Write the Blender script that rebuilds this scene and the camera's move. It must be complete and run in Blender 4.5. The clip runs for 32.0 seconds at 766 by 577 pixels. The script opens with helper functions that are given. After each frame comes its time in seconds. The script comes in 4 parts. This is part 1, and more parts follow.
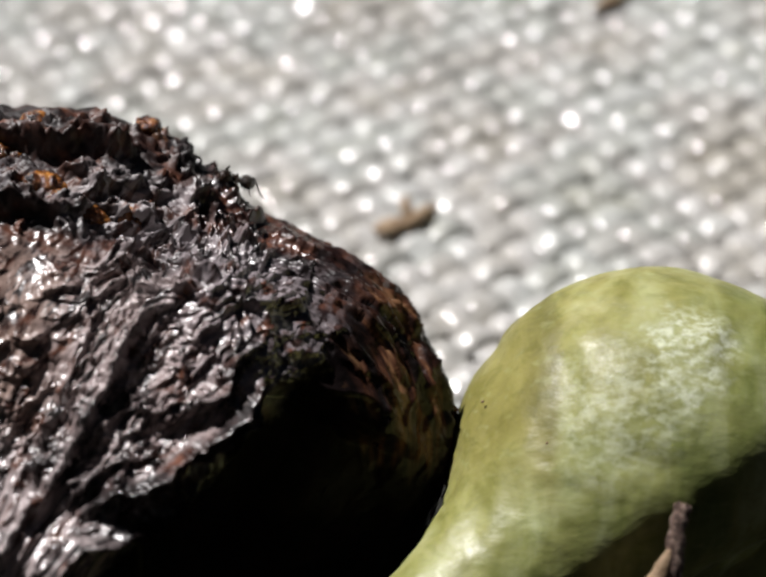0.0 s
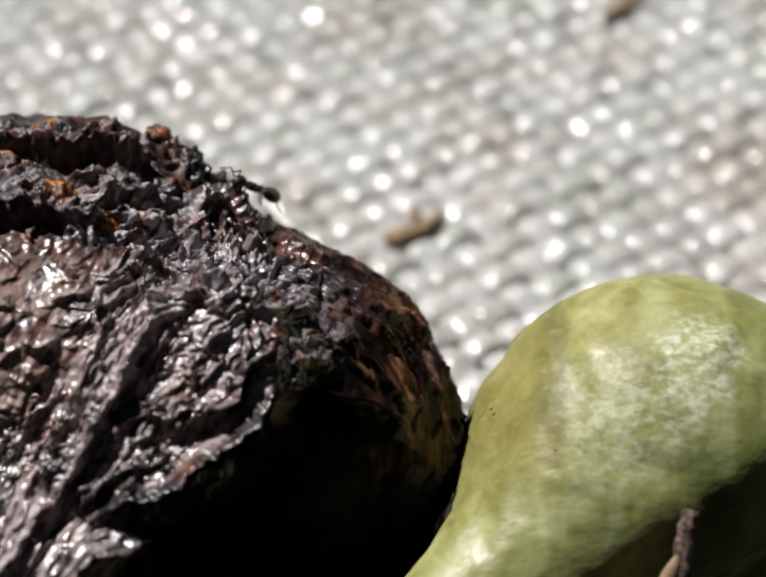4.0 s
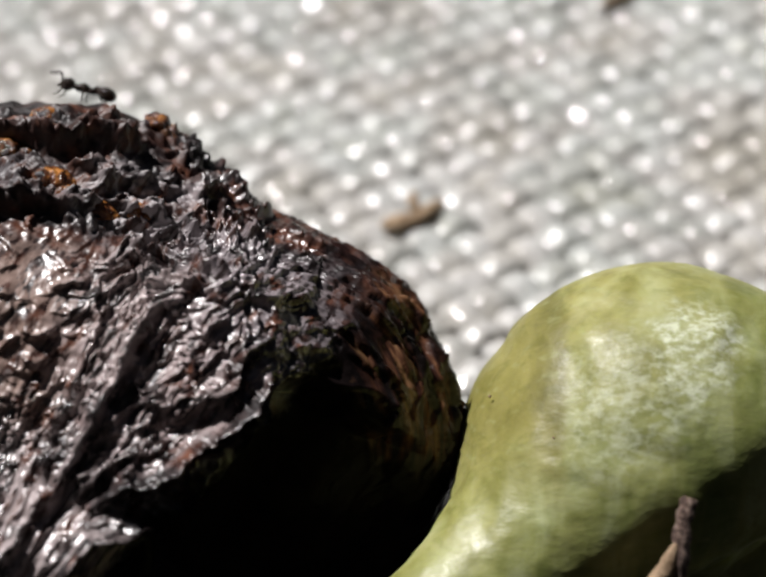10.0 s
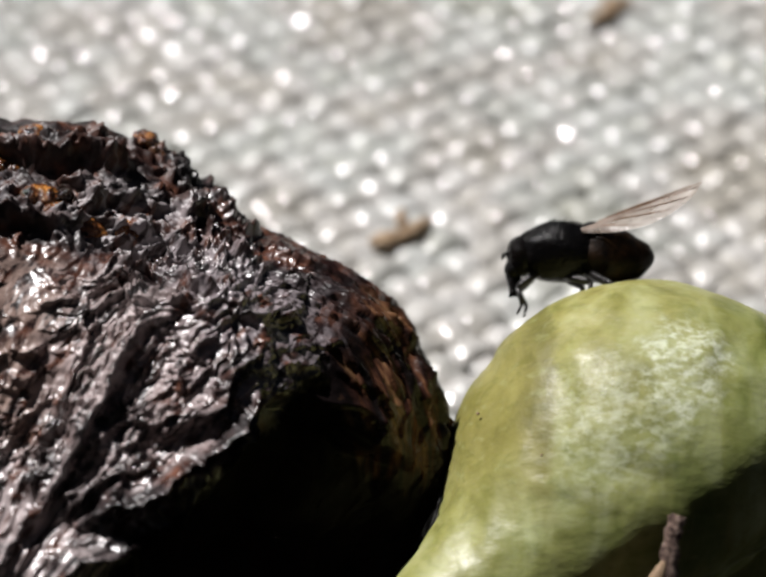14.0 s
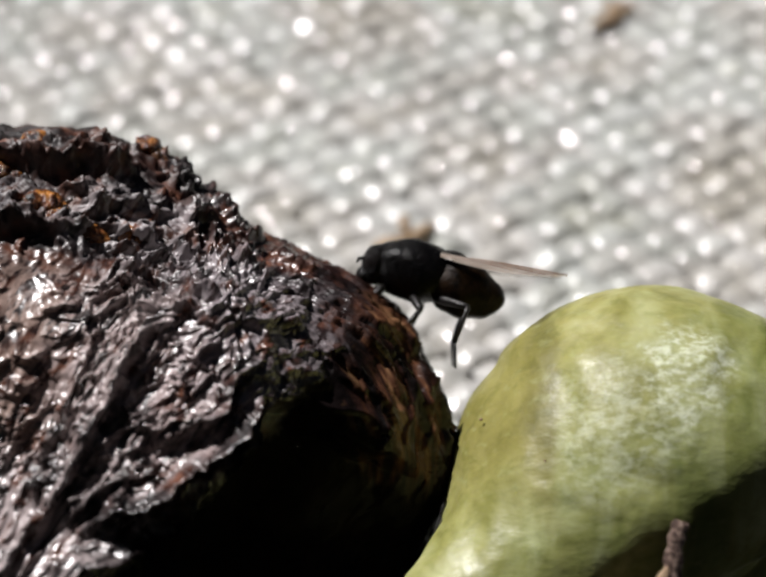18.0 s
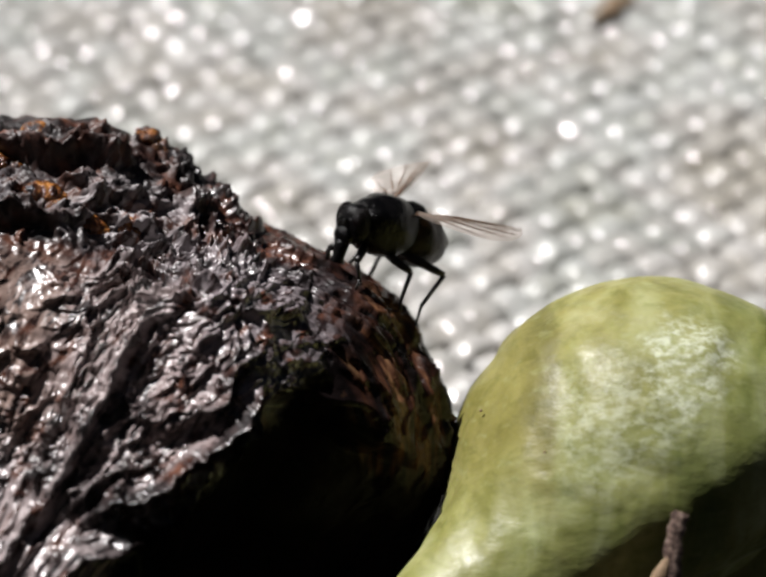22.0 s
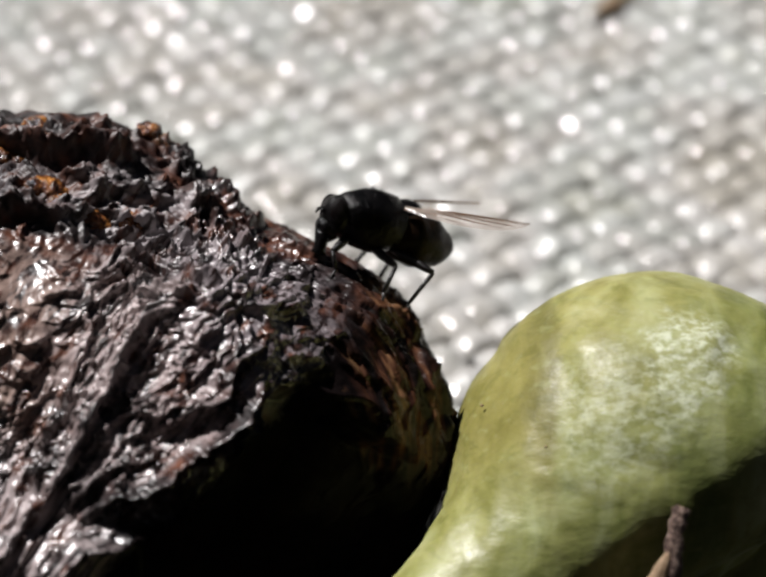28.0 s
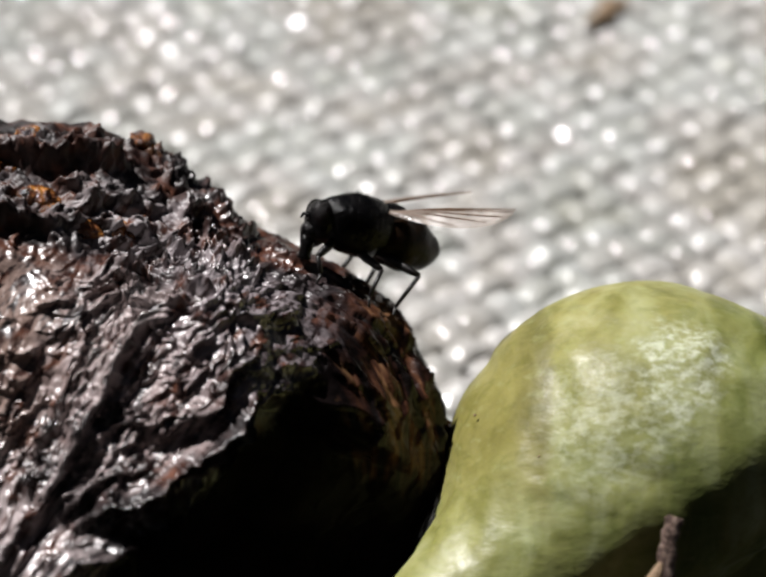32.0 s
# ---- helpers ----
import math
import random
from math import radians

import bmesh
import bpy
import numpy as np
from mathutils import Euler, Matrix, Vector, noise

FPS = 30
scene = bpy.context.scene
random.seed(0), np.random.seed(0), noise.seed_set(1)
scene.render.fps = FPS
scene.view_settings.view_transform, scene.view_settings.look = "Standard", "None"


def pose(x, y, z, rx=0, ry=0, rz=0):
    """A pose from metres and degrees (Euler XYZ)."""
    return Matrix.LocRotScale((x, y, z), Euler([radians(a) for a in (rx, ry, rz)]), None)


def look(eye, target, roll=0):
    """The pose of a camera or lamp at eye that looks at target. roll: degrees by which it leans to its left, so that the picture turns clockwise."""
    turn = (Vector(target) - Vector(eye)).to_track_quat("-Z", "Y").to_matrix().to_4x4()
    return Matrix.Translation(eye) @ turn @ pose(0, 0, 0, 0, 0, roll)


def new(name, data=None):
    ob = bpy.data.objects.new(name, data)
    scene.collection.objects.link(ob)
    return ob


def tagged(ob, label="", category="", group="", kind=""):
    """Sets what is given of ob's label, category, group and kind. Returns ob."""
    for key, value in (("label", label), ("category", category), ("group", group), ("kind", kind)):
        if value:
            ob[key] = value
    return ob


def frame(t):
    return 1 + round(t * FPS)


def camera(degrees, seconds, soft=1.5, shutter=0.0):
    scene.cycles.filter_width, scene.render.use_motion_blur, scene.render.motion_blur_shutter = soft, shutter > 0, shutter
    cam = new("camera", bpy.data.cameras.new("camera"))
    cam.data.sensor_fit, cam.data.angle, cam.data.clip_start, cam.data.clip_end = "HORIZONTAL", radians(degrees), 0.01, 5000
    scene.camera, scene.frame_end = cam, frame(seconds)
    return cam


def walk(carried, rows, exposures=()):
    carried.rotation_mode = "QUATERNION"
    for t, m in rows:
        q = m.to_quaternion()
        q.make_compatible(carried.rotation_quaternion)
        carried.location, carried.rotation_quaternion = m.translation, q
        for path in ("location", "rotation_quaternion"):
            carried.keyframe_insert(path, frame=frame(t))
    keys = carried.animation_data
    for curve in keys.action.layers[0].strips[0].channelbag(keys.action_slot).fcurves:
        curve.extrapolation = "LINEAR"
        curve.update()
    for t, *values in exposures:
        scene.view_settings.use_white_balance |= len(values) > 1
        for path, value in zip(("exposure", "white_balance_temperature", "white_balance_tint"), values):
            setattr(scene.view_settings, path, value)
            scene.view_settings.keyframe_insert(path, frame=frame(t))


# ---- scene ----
MM = 0.001
# The plan: the group's own axes lie 50 degrees to the cloth: x to the right, y up the slope, z out towards the viewer.
PLAN = pose(0, 0, 18.2 * MM, 50, 0, 0)


def eye(out, rise, swing):
    """A camera pose, out millimetres from the middle of the group."""
    return PLAN @ pose(0, 0, out * MM, rise, swing, 0)


# ---- camera ----
cam = camera(18.0, 32.0, soft=2.6)
cam.data.dof.use_dof = True
cam.data.dof.focus_distance = 0.1205
cam.data.dof.aperture_fstop = 39.0
cam.data.dof.aperture_blades = 0
walk(cam, [
    (0, eye(123.13, -0.005, -0.153)),
    (0.5, eye(123.23, -0.078, -0.133)),
    (1, eye(123.25, 0.129, -0.112)),
    (1.5, eye(123.28, 0.141, -0.077)),
    (2, eye(123.47, 0.029, -0.044)),
    (2.5, eye(123.58, 0.084, 0.008)),
    (3, eye(123.46, 0.192, -0.015)),
    (3.5, eye(123.69, 0.151, 0.020)),
    (5.5, eye(123.70, 0.315, 0.086)),
    (6, eye(123.75, 0.243, 0.069)),
    (6.5, eye(123.60, 0.267, 0.043)),
    (7, eye(123.76, 0.373, 0.012)),
    (7.5, eye(123.68, -0.152, -0.052)),
    (8, eye(123.70, 0.084, -0.071)),
    (8.5, eye(123.72, 0.143, -0.069)),
    (9, eye(123.75, -0.000, -0.000)),
    (9.5, eye(123.67, 0.089, 0.030)),
    (10, eye(123.77, -0.113, 0.028)),
    (10.5, eye(123.71, 0.082, 0.020)),
    (11, eye(123.73, -0.101, -0.017)),
    (11.5, eye(123.73, 0.174, -0.076)),
    (12, eye(123.76, 0.180, -0.143)),
    (12.5, eye(123.72, 0.129, -0.195)),
    (13, eye(123.66, 0.187, -0.221)),
    (13.5, eye(123.76, 0.146, -0.262)),
    (14, eye(123.77, 0.299, -0.253)),
    (14.5, eye(123.73, 0.275, -0.213)),
    (16.5, eye(123.80, 0.344, -0.182)),
    (17, eye(123.81, 0.448, -0.132)),
    (17.5, eye(123.76, 0.284, -0.189)),
    (18, eye(123.67, 0.433, -0.181)),
    (18.5, eye(123.77, 0.331, -0.214)),
    (19, eye(123.78, 0.319, -0.270)),
    (19.5, eye(123.77, 0.352, -0.304)),
    (20, eye(123.83, 0.313, -0.257)),
    (20.5, eye(123.64, 0.191, -0.209)),
    (21, eye(123.82, 0.219, -0.131)),
    (21.5, eye(123.69, 0.169, -0.159)),
    (22, eye(123.68, 0.224, -0.185)),
    (22.5, eye(123.72, 0.211, -0.212)),
    (23, eye(123.70, 0.226, -0.230)),
    (23.5, eye(123.73, 0.086, -0.228)),
    (24, eye(123.75, 0.193, -0.223)),
    (24.5, eye(123.78, 0.155, -0.251)),
    (25, eye(123.77, 0.000, -0.296)),
    (25.5, eye(123.83, 0.391, -0.274)),
    (27.5, eye(123.86, 0.234, -0.272)),
    (28, eye(123.70, 0.102, -0.159)),
    (28.5, eye(123.69, 0.184, -0.161)),
    (29, eye(123.79, 0.313, -0.215)),
    (29.5, eye(123.78, 0.199, -0.216)),
    (30, eye(123.70, 0.507, -0.303)),
    (30.5, eye(123.69, 0.457, -0.354)),
    (31, eye(123.74, 0.440, -0.313)),
    (31.5, eye(123.73, 0.333, -0.306)),
    (32, eye(123.70, 0.330, -0.325)),
])

# ---- world and sun ----
SUN_WAY = PLAN.to_3x3() @ Vector((-0.46, 0.84, 0.245)).normalized()
world = bpy.data.worlds.new("sky")
scene.world = world
world.use_nodes = True
sky = world.node_tree.nodes.new("ShaderNodeTexSky")
sky.sky_type, sky.sun_disc = "NISHITA", False
sky.sun_elevation = math.asin(SUN_WAY.z)
sky.sun_rotation = math.atan2(SUN_WAY.x, SUN_WAY.y)
back = world.node_tree.nodes["Background"]
back.inputs["Strength"].default_value = 0.006
world.node_tree.links.new(sky.outputs[0], back.inputs["Color"])
lamp = bpy.data.lights.new("sun", "SUN")
lamp.energy, lamp.angle, lamp.color = 5.4, radians(0.53), (1.0, 0.962, 0.958)
sun = new("sun", lamp)
sun.matrix_world = look(SUN_WAY * 2.0, (0, 0, 0))
scene.view_settings.exposure = 0.08


# ---- material helpers ----
class Mat:
    """A node material with short-hand calls. Texture space: the object's own, in millimetres."""

    def __init__(self, name, rough=0.5, spec=0.5, metal=0.0):
        self.m = bpy.data.materials.new(name)
        self.m.use_nodes = True
        self.t = self.m.node_tree
        self.b = self.t.nodes["Principled BSDF"]
        self.b.inputs["Roughness"].default_value = rough
        self.b.inputs["Specular IOR Level"].default_value = spec
        self.b.inputs["Metallic"].default_value = metal
        tc = self.t.nodes.new("ShaderNodeTexCoord")
        mp = self.t.nodes.new("ShaderNodeMapping")
        mp.inputs["Scale"].default_value = (1000, 1000, 1000)
        self.t.links.new(tc.outputs["Object"], mp.inputs["Vector"])
        self.co = mp.outputs[0]

    def link(self, a, b):
        self.t.links.new(a, b)

    def squeeze(self, sx, sy, sz, rx=0, ry=0, rz=0):
        mp = self.t.nodes.new("ShaderNodeMapping")
        mp.inputs["Scale"].default_value = (sx, sy, sz)
        mp.inputs["Rotation"].default_value = (radians(rx), radians(ry), radians(rz))
        self.link(self.co, mp.inputs["Vector"])
        return mp.outputs[0]

    def stretch(self, long, across, rz):
        """Coordinates drawn out along the direction rz in the x-y plane."""
        mp = self.t.nodes.new("ShaderNodeMapping")
        mp.vector_type = "TEXTURE"
        mp.inputs["Scale"].default_value = (long, across, 1.0)
        mp.inputs["Rotation"].default_value = (0, 0, radians(rz))
        self.link(self.co, mp.inputs["Vector"])
        return mp.outputs[0]

    def noise(self, scale, detail=4, rough=0.55, co=None, warp=0.0, kind="FBM"):
        n = self.t.nodes.new("ShaderNodeTexNoise")
        n.noise_type = kind
        n.inputs["Scale"].default_value = scale
        n.inputs["Detail"].default_value = detail
        n.inputs["Roughness"].default_value = rough
        n.inputs["Distortion"].default_value = warp
        self.link(co or self.co, n.inputs["Vector"])
        return n.outputs["Fac"]

    def ramp(self, fac, *stops):
        r = self.t.nodes.new("ShaderNodeValToRGB")
        e = r.color_ramp.elements
        while len(e) < len(stops):
            e.new(0.5)
        for el, (p, c) in zip(e, stops):
            el.position = p
            el.color = (*c, 1) if isinstance(c, tuple) else (c, c, c, 1)
        self.link(fac, r.inputs["Fac"])
        return r.outputs["Color"]

    def mix(self, fac, a, b, kind="MIX"):
        n = self.t.nodes.new("ShaderNodeMix")
        n.data_type, n.blend_type = "RGBA", kind
        for s, v in ((n.inputs["Factor"], fac), (n.inputs["A"], a), (n.inputs["B"], b)):
            if isinstance(v, tuple):
                s.default_value = (*v, 1)
            elif isinstance(v, (int, float)):
                s.default_value = v
            else:
                self.link(v, s)
        return n.outputs["Result"]

    def color(self, c):
        if isinstance(c, tuple):
            self.b.inputs["Base Color"].default_value = (*c, 1)
        else:
            self.link(c, self.b.inputs["Base Color"])
        return self

    def rough(self, fac, lo, hi):
        self.link(self.ramp(fac, (0.3, lo), (0.7, hi)), self.b.inputs["Roughness"])
        return self

    def bump(self, *layers):
        """layers: (height, millimetres)"""
        last = None
        for h, mm in layers:
            n = self.t.nodes.new("ShaderNodeBump")
            n.inputs["Distance"].default_value = mm * MM
            n.inputs["Strength"].default_value = 1.0
            self.link(h, n.inputs["Height"])
            if last:
                self.link(last, n.inputs["Normal"])
            last = n.outputs[0]
        self.link(last, self.b.inputs["Normal"])
        return self


# ---- materials ----
def make_fabric():
    a = Mat("undyed_canvas_yarn", 0.3, 0.42)
    info = a.t.nodes.new("ShaderNodeObjectInfo")
    tone = a.ramp(info.outputs["Random"], (0.0, (0.38, 0.375, 0.355)), (0.5, (0.455, 0.455, 0.435)), (1.0, (0.52, 0.52, 0.51)))
    blot = a.ramp(a.noise(0.10, 4), (0.34, (0.85, 0.81, 0.74)), (0.46, (1.0, 0.98, 0.96)), (0.56, (0.97, 1.0, 0.98)), (0.68, (0.86, 0.87, 0.78)))
    a.color(a.mix(1.0, tone, blot, "MULTIPLY"))
    a.rough(a.noise(0.4, 2), 0.10, 0.34)
    a.bump((a.noise(0.5, 2), 0.5), (a.noise(1.6, 2), 0.07))
    return a.m


FABRIC = make_fabric()


def make_far_fabric():
    a = Mat("undyed_canvas", 0.6, 0.3)
    a.color(a.ramp(a.noise(0.3, 5), (0.3, (0.42, 0.40, 0.36)), (0.7, (0.56, 0.55, 0.52))))
    a.bump((a.noise(0.6, 4), 0.4))
    return a.m


FAR_FABRIC = make_far_fabric()


def make_low_bounce():
    # dark filler for the unseen ground and wall, to bounce little light
    a = Mat("dark_low_bounce", 0.9, 0.2)
    a.color(a.ramp(a.noise(0.02, 6), (0.3, (0.008, 0.006, 0.005)), (0.7, (0.024, 0.018, 0.013))))
    a.bump((a.noise(0.05, 6), 8.0))
    return a.m


LOW_BOUNCE = make_low_bounce()


def make_dark_skin():
    a = Mat("shrivelled_black_skin", 0.35, 0.62)
    big = a.noise(0.2, 3)
    mid = a.noise(0.8, 4)
    dark = a.ramp(mid, (0.33, (0.006, 0.004, 0.004)), (0.52, (0.015, 0.010, 0.010)), (0.70, (0.06, 0.042, 0.042)))
    brown = a.ramp(mid, (0.32, (0.008, 0.003, 0.0025)), (0.52, (0.034, 0.011, 0.007)), (0.70, (0.15, 0.056, 0.030)))
    col = a.mix(a.ramp(big, (0.42, 0.0), (0.55, 1.0)), dark, brown)
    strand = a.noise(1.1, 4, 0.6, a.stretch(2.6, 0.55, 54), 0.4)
    # paler leathery cheek and fibrous neck; crown, crust and pleat spots paint in highlights
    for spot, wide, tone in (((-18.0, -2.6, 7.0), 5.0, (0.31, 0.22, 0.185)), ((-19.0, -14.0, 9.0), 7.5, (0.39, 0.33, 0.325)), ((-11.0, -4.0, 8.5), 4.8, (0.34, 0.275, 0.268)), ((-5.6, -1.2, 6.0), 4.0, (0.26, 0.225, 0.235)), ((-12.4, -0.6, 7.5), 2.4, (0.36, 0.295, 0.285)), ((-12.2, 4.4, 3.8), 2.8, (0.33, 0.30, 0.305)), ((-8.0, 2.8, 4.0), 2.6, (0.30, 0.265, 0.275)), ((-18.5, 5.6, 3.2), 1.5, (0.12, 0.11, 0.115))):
        gap = a.t.nodes.new("ShaderNodeVectorMath")
        gap.operation = "DISTANCE"
        a.link(a.co, gap.inputs[0])
        gap.inputs[1].default_value = spot
        rag = a.t.nodes.new("ShaderNodeMath")
        rag.operation = "MULTIPLY_ADD"
        a.link(a.noise(0.5, 4), rag.inputs[0])
        rag.inputs[1].default_value = 6.0
        a.link(gap.outputs["Value"], rag.inputs[2])
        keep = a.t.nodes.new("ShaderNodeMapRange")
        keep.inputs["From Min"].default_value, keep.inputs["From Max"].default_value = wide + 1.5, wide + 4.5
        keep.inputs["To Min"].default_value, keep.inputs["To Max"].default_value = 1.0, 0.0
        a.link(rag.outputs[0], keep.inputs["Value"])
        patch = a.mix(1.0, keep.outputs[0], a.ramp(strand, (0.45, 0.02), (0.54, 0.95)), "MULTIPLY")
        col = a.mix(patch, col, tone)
    # shade painted below the overhang, and brown streaks that follow the plump end's outline
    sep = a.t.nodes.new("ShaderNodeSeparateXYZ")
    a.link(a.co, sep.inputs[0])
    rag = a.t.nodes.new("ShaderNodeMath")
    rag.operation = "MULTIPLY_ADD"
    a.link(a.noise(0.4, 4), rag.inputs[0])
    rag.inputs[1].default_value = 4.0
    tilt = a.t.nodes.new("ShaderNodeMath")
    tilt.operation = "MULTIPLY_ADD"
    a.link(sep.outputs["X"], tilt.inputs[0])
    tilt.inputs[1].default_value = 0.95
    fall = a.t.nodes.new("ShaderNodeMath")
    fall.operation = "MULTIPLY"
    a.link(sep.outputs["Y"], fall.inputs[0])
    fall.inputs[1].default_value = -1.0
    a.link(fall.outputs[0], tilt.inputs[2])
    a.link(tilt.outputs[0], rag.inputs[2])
    dim = a.t.nodes.new("ShaderNodeMapRange")
    dim.inputs["From Min"].default_value, dim.inputs["From Max"].default_value = 2.45, 3.2
    a.link(rag.outputs[0], dim.inputs["Value"])
    ring = a.t.nodes.new("ShaderNodeVectorMath")
    ring.operation = "DISTANCE"
    a.link(a.squeeze(1.0, 1.0, 0.0), ring.inputs[0])
    ring.inputs[1].default_value = (-6.7, -7.8, 0.0)
    polar = a.t.nodes.new("ShaderNodeCombineXYZ")
    a.link(ring.outputs["Value"], polar.inputs["X"])
    slow = a.t.nodes.new("ShaderNodeMath")
    slow.operation = "MULTIPLY"
    a.link(sep.outputs["Y"], slow.inputs[0])
    slow.inputs[1].default_value = 0.16
    a.link(slow.outputs[0], polar.inputs["Y"])
    tan = a.ramp(a.noise(1.5, 3, 0.5, polar.outputs[0], 0.5), (0.42, (0.006, 0.004, 0.0035)), (0.50, (0.03, 0.012, 0.008)), (0.58, (0.10, 0.042, 0.021)), (0.71, (0.30, 0.165, 0.08)))
    spot = a.t.nodes.new("ShaderNodeVectorMath")
    spot.operation = "DISTANCE"
    a.link(a.co, spot.inputs[0])
    spot.inputs[1].default_value = (2.4, -4.0, 0.5)
    torn = a.t.nodes.new("ShaderNodeMath")
    torn.operation = "MULTIPLY_ADD"
    a.link(a.noise(0.5, 4), torn.inputs[0])
    torn.inputs[1].default_value = 4.0
    a.link(spot.outputs["Value"], torn.inputs[2])
    rust = a.t.nodes.new("ShaderNodeMapRange")
    rust.inputs["From Min"].default_value, rust.inputs["From Max"].default_value = 6.0, 8.0
    rust.inputs["To Min"].default_value, rust.inputs["To Max"].default_value = 1.0, 0.0
    a.link(torn.outputs[0], rust.inputs["Value"])
    # near-black skin tone that paints in the underside's shade
    shade_tone = a.ramp(mid, (0.35, (0.004, 0.003, 0.003)), (0.7, (0.009, 0.006, 0.006)))
    a.color(a.mix(rust.outputs[0], a.mix(dim.outputs[0], col, shade_tone), tan))
    # reflections fade out over the same painted shade
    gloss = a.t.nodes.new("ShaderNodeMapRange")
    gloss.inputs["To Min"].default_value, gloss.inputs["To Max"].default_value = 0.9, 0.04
    a.link(dim.outputs[0], gloss.inputs["Value"])
    sheen = a.mix(1.0, gloss.outputs[0], a.ramp(a.noise(0.33, 3), (0.40, 0.5), (0.54, 1.0)), "MULTIPLY")
    sheen = a.mix(rust.outputs[0], sheen, (0.32, 0.32, 0.32))
    # the dried pulp of the torn crust is duller than the skin
    pulp = a.t.nodes.new("ShaderNodeMapRange")
    pulp.inputs["From Min"].default_value, pulp.inputs["From Max"].default_value = 2.6, 3.8
    a.link(sep.outputs["Y"], pulp.inputs["Value"])
    body = a.t.nodes.new("ShaderNodeMapRange")
    body.inputs["From Min"].default_value, body.inputs["From Max"].default_value = -8.4, -9.8
    a.link(sep.outputs["X"], body.inputs["Value"])
    torn = a.mix(1.0, pulp.outputs[0], body.outputs[0], "MULTIPLY")
    sheen = a.mix(torn, sheen, (0.42, 0.42, 0.42))
    a.link(sheen, a.b.inputs["Specular IOR Level"])
    matt = a.ramp(a.noise(0.9, 3), (0.3, (0.24, 0.24, 0.24)), (0.7, (0.42, 0.42, 0.42)))
    a.link(a.mix(torn, matt, (0.5, 0.5, 0.5)), a.b.inputs["Roughness"])
    a.b.inputs["IOR"].default_value = 1.6
    a.bump((a.noise(2.2, 3, 0.5, None, 0.6), 0.035))
    return a.m


DARK_SKIN = make_dark_skin()


def make_flesh():
    a = Mat("dried_amber_flesh", 0.25, 0.6)
    a.color(a.ramp(a.noise(1.4, 4), (0.38, (0.012, 0.004, 0.002)), (0.52, (0.12, 0.038, 0.010)), (0.68, (0.50, 0.21, 0.05))))
    a.bump((a.noise(2.2, 4), 0.35))
    return a.m


FLESH = make_flesh()


